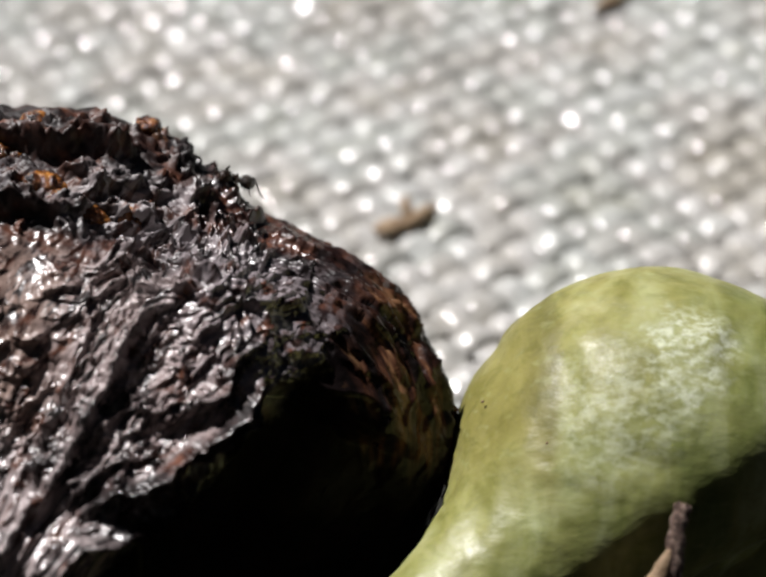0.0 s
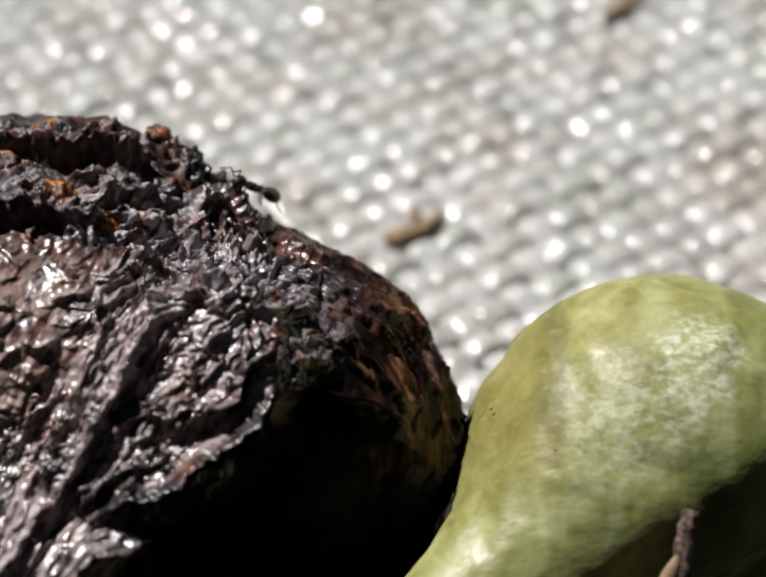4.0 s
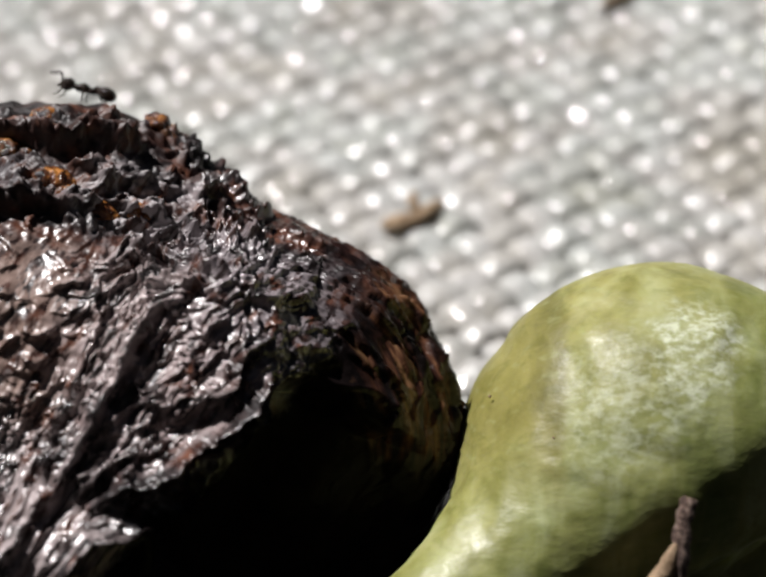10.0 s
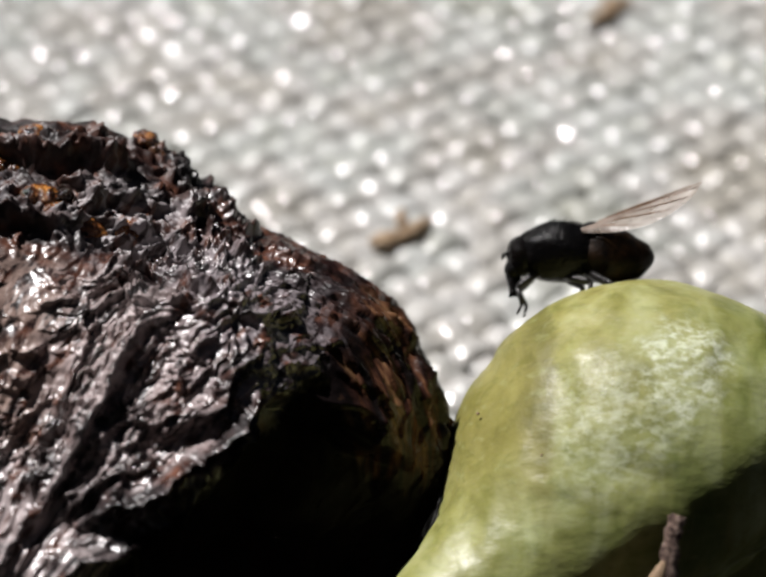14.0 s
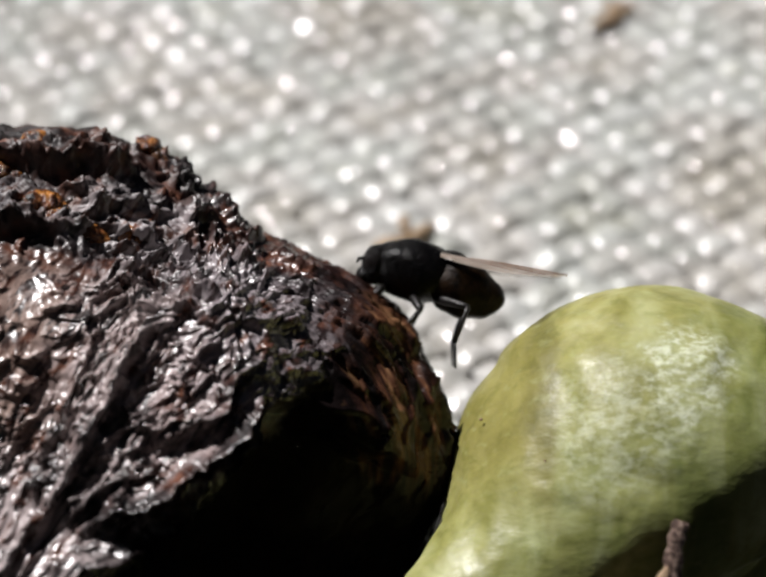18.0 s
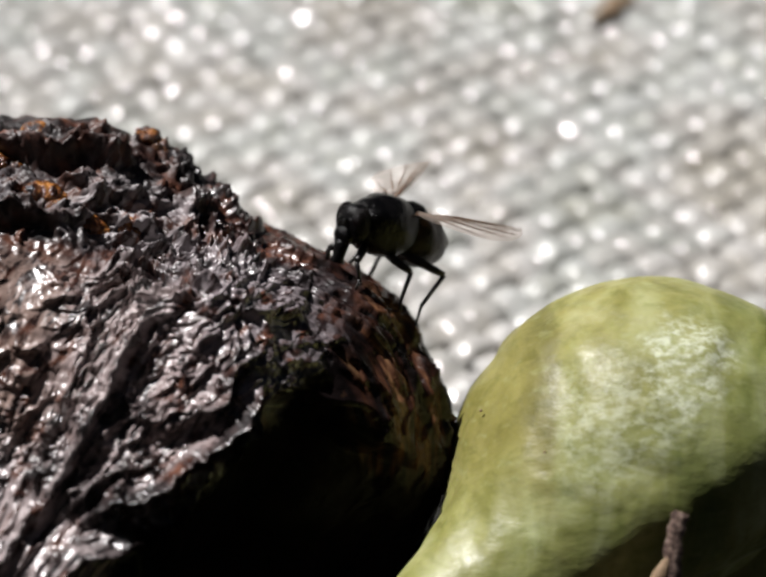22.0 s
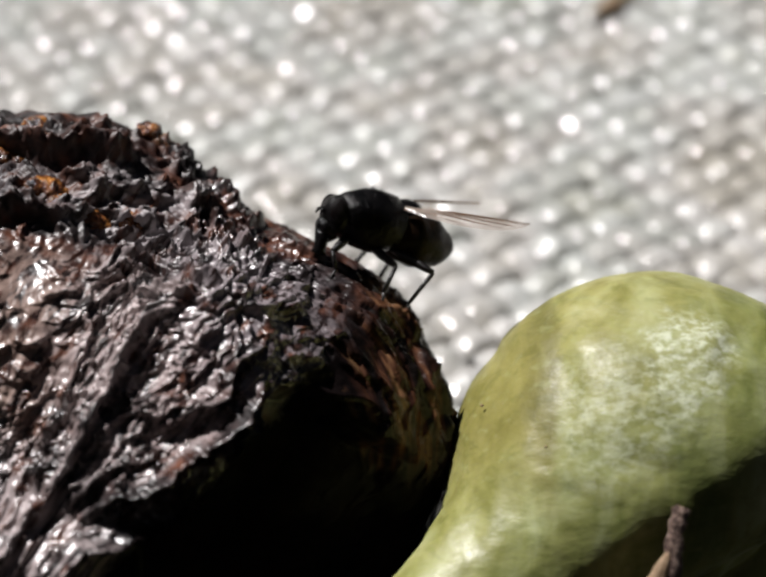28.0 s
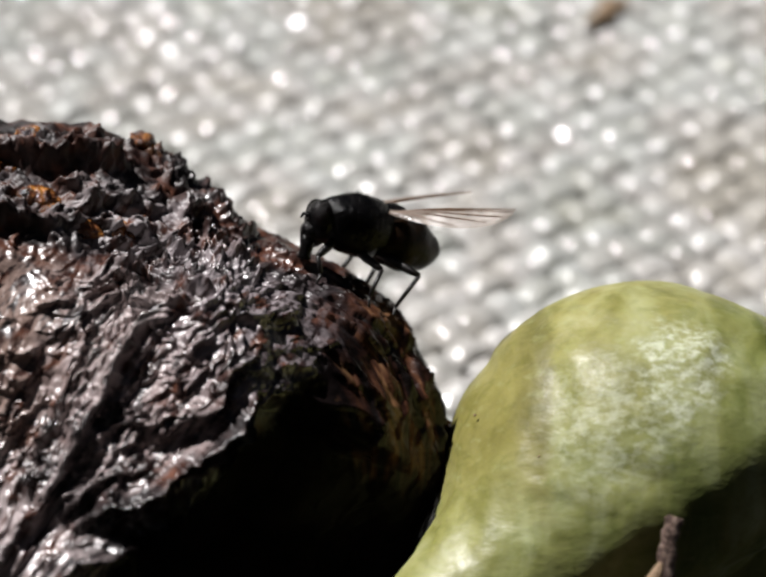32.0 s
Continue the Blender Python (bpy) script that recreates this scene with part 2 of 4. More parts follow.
def make_green_skin():
    a = Mat("yellow_green_skin", 0.42, 0.36)
    streak = a.noise(0.5, 4, 0.5, a.squeeze(1.0, 0.3, 0.5, 0, 0, -20), 0.5)
    ripe = a.ramp(streak, (0.32, (0.205, 0.185, 0.043)), (0.5, (0.31, 0.292, 0.098)), (0.70, (0.40, 0.39, 0.175)))
    raw = a.ramp(streak, (0.32, (0.12, 0.16, 0.04)), (0.5, (0.225, 0.26, 0.085)), (0.70, (0.34, 0.385, 0.19)))
    # riper towards the sunny shoulder
    sep = a.t.nodes.new("ShaderNodeSeparateXYZ")
    a.link(a.co, sep.inputs[0])
    side = a.t.nodes.new("ShaderNodeMath")
    side.operation = "MULTIPLY_ADD"
    a.link(sep.outputs["Y"], side.inputs[0])
    side.inputs[1].default_value = -1.1
    a.link(sep.outputs["X"], side.inputs[2])
    push = a.t.nodes.new("ShaderNodeMath")
    push.operation = "MULTIPLY_ADD"
    a.link(a.noise(0.35, 3), push.inputs[0])
    push.inputs[1].default_value = 14.0
    a.link(side.outputs[0], push.inputs[2])
    scale = a.t.nodes.new("ShaderNodeMapRange")
    scale.inputs["From Min"].default_value, scale.inputs["From Max"].default_value = 16.0, 34.0
    a.link(push.outputs[0], scale.inputs["Value"])
    green = a.mix(scale.outputs[0], ripe, raw)
    # a dull flank with a clear edge
    edge = a.t.nodes.new("ShaderNodeMath")
    edge.operation = "MULTIPLY_ADD"
    a.link(a.noise(0.3, 3), edge.inputs[0])
    edge.inputs[1].default_value = 2.0
    a.link(sep.outputs["X"], edge.inputs[2])
    flank = a.t.nodes.new("ShaderNodeMapRange")
    flank.inputs["From Min"].default_value, flank.inputs["From Max"].default_value = 9.95, 9.45
    a.link(edge.outputs[0], flank.inputs["Value"])
    high = a.t.nodes.new("ShaderNodeMapRange")
    high.inputs["From Min"].default_value, high.inputs["From Max"].default_value = -11.0, -6.5
    a.link(sep.outputs["Y"], high.inputs["Value"])
    green = a.mix(a.mix(1.0, flank.outputs[0], high.outputs[0], "MULTIPLY"), green, a.ramp(streak, (0.35, (0.155, 0.142, 0.032)), (0.65, (0.275, 0.252, 0.075))))
    # a darker seam along the flank's edge
    seam = a.t.nodes.new("ShaderNodeMapRange")
    seam.inputs["From Min"].default_value, seam.inputs["From Max"].default_value = 8.6, 11.0
    a.link(edge.outputs[0], seam.inputs["Value"])
    line = a.ramp(seam.outputs[0], (0.0, 0.0), (0.34, 0.75), (0.46, 0.5), (0.62, 0.0))
    green = a.mix(a.mix(1.0, line, high.outputs[0], "MULTIPLY"), green, (0.15, 0.142, 0.036))
    # sun glints painted as whitish, waxy-looking patches on the shoulder and below it
    def glint_area(spot, near, off):
        gap = a.t.nodes.new("ShaderNodeVectorMath")
        gap.operation = "DISTANCE"
        a.link(a.squeeze(1.0, 0.8, 0.4, 0, 0, 0), gap.inputs[0])
        gap.inputs[1].default_value = (spot[0], spot[1] * 0.8, spot[2] * 0.4)
        blur = a.t.nodes.new("ShaderNodeMath")
        blur.operation = "MULTIPLY_ADD"
        a.link(a.noise(0.6, 3), blur.inputs[0])
        blur.inputs[1].default_value = 3.0
        a.link(gap.outputs["Value"], blur.inputs[2])
        keep = a.t.nodes.new("ShaderNodeMapRange")
        keep.inputs["From Min"].default_value, keep.inputs["From Max"].default_value = near, off
        keep.inputs["To Min"].default_value, keep.inputs["To Max"].default_value = 1.0, 0.0
        a.link(blur.outputs[0], keep.inputs["Value"])
        return keep.outputs[0]

    sheen = a.mix(1.0, glint_area((15.0, -3.2, 7.5), 3.2, 4.2), a.mix(1.0, glint_area((11.8, -6.2, 8.8), 3.0, 5.6), (0.55, 0.55, 0.55), "MULTIPLY"), "LIGHTEN")
    # the painted highlight stops at the belly's fold, short of the shaded side
    edge = a.t.nodes.new("ShaderNodeVectorMath")
    edge.operation = "DOT_PRODUCT"
    a.link(a.co, edge.inputs[0])
    edge.inputs[1].default_value = (-0.54, 0.84, 0.0)
    dull = a.t.nodes.new("ShaderNodeMapRange")
    dull.inputs["From Min"].default_value, dull.inputs["From Max"].default_value = -15.2, -13.2
    a.link(edge.outputs["Value"], dull.inputs["Value"])
    crust = a.ramp(a.noise(2.2, 4, 0.6, a.squeeze(0.8, 1.15, 1.0, 0, 0, 25), 0.3), (0.42, 0.06), (0.64, 0.85))
    glints = a.mix(1.0, a.mix(1.0, sheen, dull.outputs[0], "MULTIPLY"), crust, "MULTIPLY")
    mottle = a.ramp(a.noise(0.8, 4, 0.6, a.squeeze(0.8, 1.4, 1.0), 0.6), (0.36, (0.62, 0.66, 0.5)), (0.50, (1.0, 1.0, 1.0)), (0.66, (1.12, 1.12, 1.16)))
    green = a.mix(0.5, green, mottle, "MULTIPLY")
    speck = a.ramp(a.noise(1.3, 4, 0.5, a.squeeze(0.6, 1.4, 1.0)), (0.58, 0.0), (0.74, 0.3))
    a.color(a.mix(glints, a.mix(speck, green, (0.40, 0.44, 0.22)), (0.66, 0.70, 0.53)))
    a.rough(a.noise(1.5, 3), 0.36, 0.54)
    a.bump((a.noise(0.9, 3, 0.5, a.squeeze(0.8, 1.1, 0.9)), 0.055), (a.noise(2.6, 2, 0.5, a.squeeze(0.7, 1.2, 1.0)), 0.022))
    a.b.inputs["Subsurface Weight"].default_value = 0.06
    a.b.inputs["Subsurface Radius"].default_value = (0.6, 0.8, 0.2)
    a.b.inputs["Subsurface Scale"].default_value = 1.2 * MM
    return a.m


GREEN_SKIN = make_green_skin()


def make_twig():
    a = Mat("dry_grey_bark", 0.7, 0.3)
    a.color(a.ramp(a.noise(1.5, 5, 0.6, a.squeeze(2.5, 2.5, 0.5)), (0.36, (0.022, 0.012, 0.009)), (0.5, (0.10, 0.062, 0.048)), (0.68, (0.34, 0.25, 0.20))))
    a.bump((a.noise(3, 5, 0.6, a.squeeze(2.5, 2.5, 0.5)), 0.2))
    return a.m


TWIG = make_twig()


def make_chip():
    a = Mat("tan_wood", 0.65, 0.3)
    a.color(a.ramp(a.noise(1.5, 4), (0.3, (0.17, 0.11, 0.06)), (0.6, (0.38, 0.27, 0.17)), (0.8, (0.52, 0.41, 0.29))))
    a.bump((a.noise(3, 4), 0.15))
    return a.m


CHIP = make_chip()


def plain(name, lo, hi, rough, scale=3.0, spec=0.5, depth=0.04):
    a = Mat(name, rough, spec)
    a.color(a.ramp(a.noise(scale, 4), (0.35, lo), (0.7, hi)))
    a.bump((a.noise(scale * 3, 4), depth))
    return a.m


FLY_BLACK = plain("black_bristly_cuticle", (0.0012, 0.0012, 0.0014), (0.005, 0.0045, 0.0045), 0.27, 1.4, 0.18, 0.09)
FLY_BELLY = plain("dark_brown_cuticle", (0.002, 0.0014, 0.001), (0.020, 0.010, 0.004), 0.4, 1.6, 0.14)
FLY_EYE = plain("dark_red_compound_eye", (0.002, 0.0012, 0.0012), (0.004, 0.002, 0.002), 0.25, 12, 0.14)
FLY_LEG = plain("black_leg_cuticle", (0.005, 0.0045, 0.0045), (0.012, 0.010, 0.009), 0.35)
VEIN = plain("brown_vein", (0.10, 0.05, 0.025), (0.2, 0.11, 0.06), 0.4)
ANT_BLACK = plain("dark_brown_ant_cuticle", (0.012, 0.007, 0.005), (0.04, 0.022, 0.014), 0.25, 6)


def make_wing():
    a = Mat("clear_wing_membrane", 0.3, 1.0)
    a.color(a.ramp(a.noise(1.5, 3), (0.3, (0.36, 0.29, 0.23)), (0.7, (0.6, 0.51, 0.44))))
    a.bump((a.noise(1.6, 3), 0.10))
    a.b.inputs["Alpha"].default_value = 0.42
    a.b.inputs["IOR"].default_value = 1.7
    return a.m


WING = make_wing()


# ---- mesh helpers ----
def part(name, bm, material, parent=None, label=""):
    me = bpy.data.meshes.new(name)
    if isinstance(bm, bmesh.types.BMesh):
        bmesh.ops.recalc_face_normals(bm, faces=bm.faces)
        bm.to_mesh(me)
        bm.free()
    else:
        me.from_pydata(*bm)
    me.polygons.foreach_set("use_smooth", [True] * len(me.polygons))
    me.materials.append(material)
    ob = new(name, me)
    if parent:
        ob.parent = parent
    if label:
        tagged(ob, label)
    return ob


def ball(bm, centre, radii, turn=(0, 0, 0), fine=3, lump=0.0, seed=0.0):
    """An ellipsoid in millimetres, slightly uneven."""
    m = pose(*[c * MM for c in centre], *turn) @ Matrix.Diagonal((*[r * MM for r in radii], 1))
    for v in bmesh.ops.create_icosphere(bm, subdivisions=fine, radius=1.0)["verts"]:
        p = v.co.copy()
        if lump:
            p *= 1 + lump * noise.noise(p * 2.1 + Vector((seed, seed * 1.7, 0)))
        v.co = m @ p
    return bm


def tube(bm, points, radii, sides=7):
    """A tapered limb through points, in millimetres."""
    pts = [Vector(p) * MM for p in points]
    rings = []
    for i, p in enumerate(pts):
        way = (pts[min(i + 1, len(pts) - 1)] - pts[max(i - 1, 0)]).normalized()
        side = way.orthogonal().normalized() if i == 0 else (rings_side - way * rings_side.dot(way)).normalized()
        rings_side = side
        up = way.cross(side)
        r = radii[i] * MM
        rings.append([bm.verts.new(p + side * (r * math.cos(a)) + up * (r * math.sin(a)))
                      for a in (2 * math.pi * k / sides for k in range(sides))])
    for a, b in zip(rings, rings[1:]):
        for k in range(sides):
            bm.faces.new((a[k], a[(k + 1) % sides], b[(k + 1) % sides], b[k]))
    bm.faces.new(rings[0][::-1])
    bm.faces.new(rings[-1])
    return bm


def bend(points, n=5):
    """Catmull-Rom through points."""
    p = [Vector(q) for q in points]
    p = [2 * p[0] - p[1]] + p + [2 * p[-1] - p[-2]]
    out = []
    for i in range(1, len(p) - 2):
        for k in range(n):
            t = k / n
            out.append(0.5 * (2 * p[i] + (p[i + 1] - p[i - 1]) * t + (2 * p[i - 1] - 5 * p[i] + 4 * p[i + 1] - p[i + 2]) * t ** 2
                              + (3 * p[i] - p[i - 1] - 3 * p[i + 1] + p[i + 2]) * t ** 3))
    return out + [p[-2]]


# ---- fractal noise over arrays ----
LATTICE = np.random.RandomState(7).rand(64, 64, 64)
SKEW = np.array(Euler((0.6, 0.8, 0.5)).to_matrix())


def grain(p):
    """Smooth value noise, 0 to 1, at points (n, 3)."""
    p = p @ SKEW
    i = np.floor(p).astype(int)
    f = p - i
    f = f * f * (3 - 2 * f)
    out = np.zeros(len(p))
    for dx in (0, 1):
        for dy in (0, 1):
            for dz in (0, 1):
                w = (f[:, 0] if dx else 1 - f[:, 0]) * (f[:, 1] if dy else 1 - f[:, 1]) * (f[:, 2] if dz else 1 - f[:, 2])
                out += w * LATTICE[(i[:, 0] + dx) % 64, (i[:, 1] + dy) % 64, (i[:, 2] + dz) % 64]
    return out


def fractal(p, octaves=4, ridged=False, gain=0.5):
    out, amp, total = np.zeros(len(p)), 1.0, 0.0
    for k in range(octaves):
        g = grain(p * 2 ** k + 13.7 * k)
        out += amp * (1 - np.abs(2 * g - 1) if ridged else g)
        total += amp
        amp *= gain
    return out / total


def wires(p, sharp=4):
    """Thin winding raised lines, 0 to 1."""
    return (1 - np.abs(2 * grain(p) - 1)) ** sharp


def along(p, line):
    """Distance of points to a polyline in the x-y plane."""
    best = np.full(len(p), 1e9)
    for a, b in zip(line, line[1:]):
        a, b = np.array(a, float), np.array(b, float)
        ab = b - a
        t = np.clip(((p[:, :2] - a) @ ab) / (ab @ ab), 0, 1)
        best = np.minimum(best, np.linalg.norm(p[:, :2] - a - t[:, None] * ab, axis=1))
    return best


def blob_field(p, lobes, soft):
    """Smooth union of ellipsoids (centre, radii) and tapered rods (a, b, ra, rb); below 0 inside."""
    total = np.zeros(len(p))
    for lobe in lobes:
        if len(lobe) == 2:
            c, r = np.array(lobe[0], float), np.array(lobe[1], float)
            q = (p - c) / r
            k = np.linalg.norm(q, axis=1)
            d = (k - 1) * r.min()
        else:
            a, b = np.array(lobe[0], float), np.array(lobe[1], float)
            t = np.clip(((p - a) @ (b - a)) / ((b - a) @ (b - a)), 0, 1)
            d = np.linalg.norm(p - a - t[:, None] * (b - a), axis=1) - (lobe[2] + t * (lobe[3] - lobe[2]))
        total += np.exp(-np.clip(d / soft, -40, 40))
    return -soft * np.log(total)


def front_at(lobes, soft, x, y):
    """Where the lobes' near side lies over x, y."""
    z = np.linspace(14, -12, 400)
    d = blob_field(np.stack([np.full(400, x), np.full(400, y), z], 1), lobes, soft)
    inside = np.nonzero(d < 0)[0]
    return z[inside[0]] if len(inside) else -4.0


def fruit_mesh(lobes, soft, centre, fine, relief, dense=0.0):
    """A star-shaped skin round centre over the lobes, with relief(p, n) millimetres added along its normals; dense: how much finer its upper side is."""
    bm = bmesh.new()
    bmesh.ops.create_icosphere(bm, subdivisions=fine, radius=1.0)
    me = bpy.data.meshes.new("skin")
    bm.to_mesh(me)
    bm.free()
    n = len(me.vertices)
    way = np.empty(n * 3)
    me.vertices.foreach_get("co", way)
    way = way.reshape(-1, 3) + np.array([-0.3, 0.3, 0.9]) * dense
    way /= np.linalg.norm(way, axis=1)[:, None]
    lo, hi = np.zeros(n), np.full(n, 40.0)
    for _ in range(22):
        mid = (lo + hi) / 2
        inside = blob_field(centre + way * mid[:, None], lobes, soft) < 0
        lo, hi = np.where(inside, mid, lo), np.where(inside, hi, mid)
    p = centre + way * lo[:, None]
    e = 0.05
    g = np.stack([blob_field(p + np.eye(3)[k] * e, lobes, soft) - blob_field(p - np.eye(3)[k] * e, lobes, soft) for k in range(3)], 1)
    g /= np.linalg.norm(g, axis=1)[:, None]
    p = p + g * relief(p, g)[:, None]
    me.vertices.foreach_set("co", (p * MM).ravel())
    me.polygons.foreach_set("use_smooth", [True] * len(me.polygons))
    me.update()
    return me


# ---- cloth ----
# near edge added out of view, so lit cloth doesn't brighten the undersides
HEM = -9.5


def weave():
    """Crossing yarns of a plain weave round the group, one mesh each."""
    rng = np.random.RandomState(3)
    pitch, turn = 2.45, radians(35)
    made = []
    sides, steps = 10, 6
    mid = np.array([0.0, 22.0])
    ring = np.arange(sides) * 2 * math.pi / sides
    for kind in (0, 1):
        d = np.array([math.cos(turn + kind * math.pi / 2), math.sin(turn + kind * math.pi / 2)])
        q = np.array([-d[1], d[0]])
        for i in range(-27, 28):
            off = i * pitch
            half = math.sqrt(max(64.0 ** 2 - off ** 2, 0))
            j = np.arange(-int(half / pitch * steps), int(half / pitch * steps) + 1)
            s = j * pitch / steps
            if len(s) < 8:
                continue
            knots = rng.normal(0, 1, len(s) // steps + 3)
            wob = np.interp(np.arange(len(s)) / steps, np.arange(len(knots)), knots)
            fat = 1 + 0.10 * np.interp(np.arange(len(s)) / steps + 0.5, np.arange(len(knots)), rng.normal(0, 1, len(knots)))
            sign = 1 if (i % 2 == 0) == (kind == 0) else -1
            z = sign * 0.34 * np.cos(math.pi * s / pitch) + 0.06 * wob - 0.84
            side = off + 0.10 * wob + 0.18 * math.sin(i * 1.7)
            w = 1.15 * fat
            cx = mid[0] + d[0] * s + q[0] * side
            cy = mid[1] + d[1] * s + q[1] * side
            keep = cy > HEM
            if keep.sum() < 4:
                continue
            s, cx, cy, z, w, fat = (v[keep] for v in (s, cx, cy, z, w, fat))
            pts = np.empty((len(s), sides, 3))
            pts[:, :, 0] = cx[:, None] + q[0] * np.cos(ring) * w[:, None]
            pts[:, :, 1] = cy[:, None] + q[1] * np.cos(ring) * w[:, None]
            pts[:, :, 2] = z[:, None] + np.sin(ring) * 0.46 * fat[:, None]
            row, col = np.arange(len(s) - 1)[:, None] * sides, np.arange(sides)[None, :]
            a, b = row + col, row + (col + 1) % sides
            made.append(((pts.reshape(-1, 3) * MM).tolist(), [], np.stack([a, b, b + sides, a + sides], 2).reshape(-1, 4).tolist()))
    return made


def build_cloth():
    # unseen dark ground, added so little light bounces up onto the fruit
    bm = bmesh.new()
    bmesh.ops.create_grid(bm, x_segments=40, y_segments=40, size=6.0)
    for v in bm.verts:
        v.co.z = -0.42 + 0.02 * noise.noise(v.co * 1.3)
    ground = part("ground", bm, LOW_BOUNCE)
    tagged(ground, "unseen dark ground below the cloth, added to cut bounced light", "soil", kind="structure")
    # unseen wall, added to keep sky light off the fruit's front
    bm = bmesh.new()
    bmesh.ops.create_cube(bm, size=1.0, matrix=pose(0, -1.4, 0.9) @ Matrix.Diagonal((8.0, 0.2, 2.7, 1)))
    bmesh.ops.bevel(bm, geom=bm.edges[:], offset=0.01, segments=2, affect="EDGES")
    tagged(part("wall_south", bm, LOW_BOUNCE), "unseen plain dark wall facing the cloth, added to block sky light", "wall", kind="structure")
    # the cloth's sheet: flat on top, its near edge turned down to the dark ground
    profile = [(700.0, -1.5), (HEM + 1.0, -1.5), (HEM - 0.2, -1.9), (HEM - 0.8, -3.0), (HEM - 1.2, -60.0), (HEM - 6.0, -415.0)]
    verts, faces = [], []
    for x in (-600.0, 600.0):
        for y, z in profile:
            verts += [(x * MM, y * MM, z * MM), (x * MM, (y + 0.9 * (z < -1.6)) * MM, (z - 0.9 * (z > -3.1)) * MM)]
    n = 2 * len(profile)
    for k in range(0, n - 2, 2):
        faces += [(k, k + 2, n + k + 2, n + k), (k + 1, n + k + 1, n + k + 3, k + 3), (k, k + 1, k + 3, k + 2), (n + k, n + k + 2, n + k + 3, n + k + 1)]
    faces += [(0, n, n + 1, 1), (n - 2, n - 1, 2 * n - 1, 2 * n - 2)]
    cloth = part("cloth", (verts, [], faces), FAR_FABRIC)
    cloth.data.polygons.foreach_set("use_smooth", [False] * len(cloth.data.polygons))
    tagged(cloth, "pale undyed canvas cloth under the fruit", "cloth", kind="structure")
    for mesh in weave():
        part("yarn", mesh, FABRIC, cloth)


build_cloth()


# ---- dark fruit ----
def lip(h, p, line, high, behind, ahead=0.10):
    """Adds to h a fold of skin along a line in the x-y plane: it swells up to the line from its left and drops off sharply on its right."""
    line = np.asarray(line, float)
    reach = 3.2 * max(behind, ahead)
    low, top = line.min(0) - reach, line.max(0) + reach
    at = np.nonzero((p[:, 0] > low[0]) & (p[:, 0] < top[0]) & (p[:, 1] > low[1]) & (p[:, 1] < top[1]))[0]
    if not len(at):
        return
    q = p[at, :2]
    best, side, place = np.full(len(at), 1e9), np.zeros(len(at)), np.zeros(len(at))
    length = np.concatenate([[0], np.cumsum(np.linalg.norm(np.diff(line, axis=0), axis=1))])
    for k in range(len(line) - 1):
        ab = line[k + 1] - line[k]
        t = np.clip(((q - line[k]) @ ab) / (ab @ ab), 0, 1)
        off = q - line[k] - t[:, None] * ab
        d = np.linalg.norm(off, axis=1)
        near = d < best
        best = np.where(near, d, best)
        side = np.where(near, ab[0] * off[:, 1] - ab[1] * off[:, 0], side)
        place = np.where(near, (length[k] + t * (length[k + 1] - length[k])) / length[-1], place)
    taper = np.clip(5.0 * place, 0, 1) * np.clip(5.0 * (1 - place), 0, 1)
    h[at] += high * taper * np.where(side > 0, np.exp(-best / behind), np.exp(-(best / ahead) ** 2))


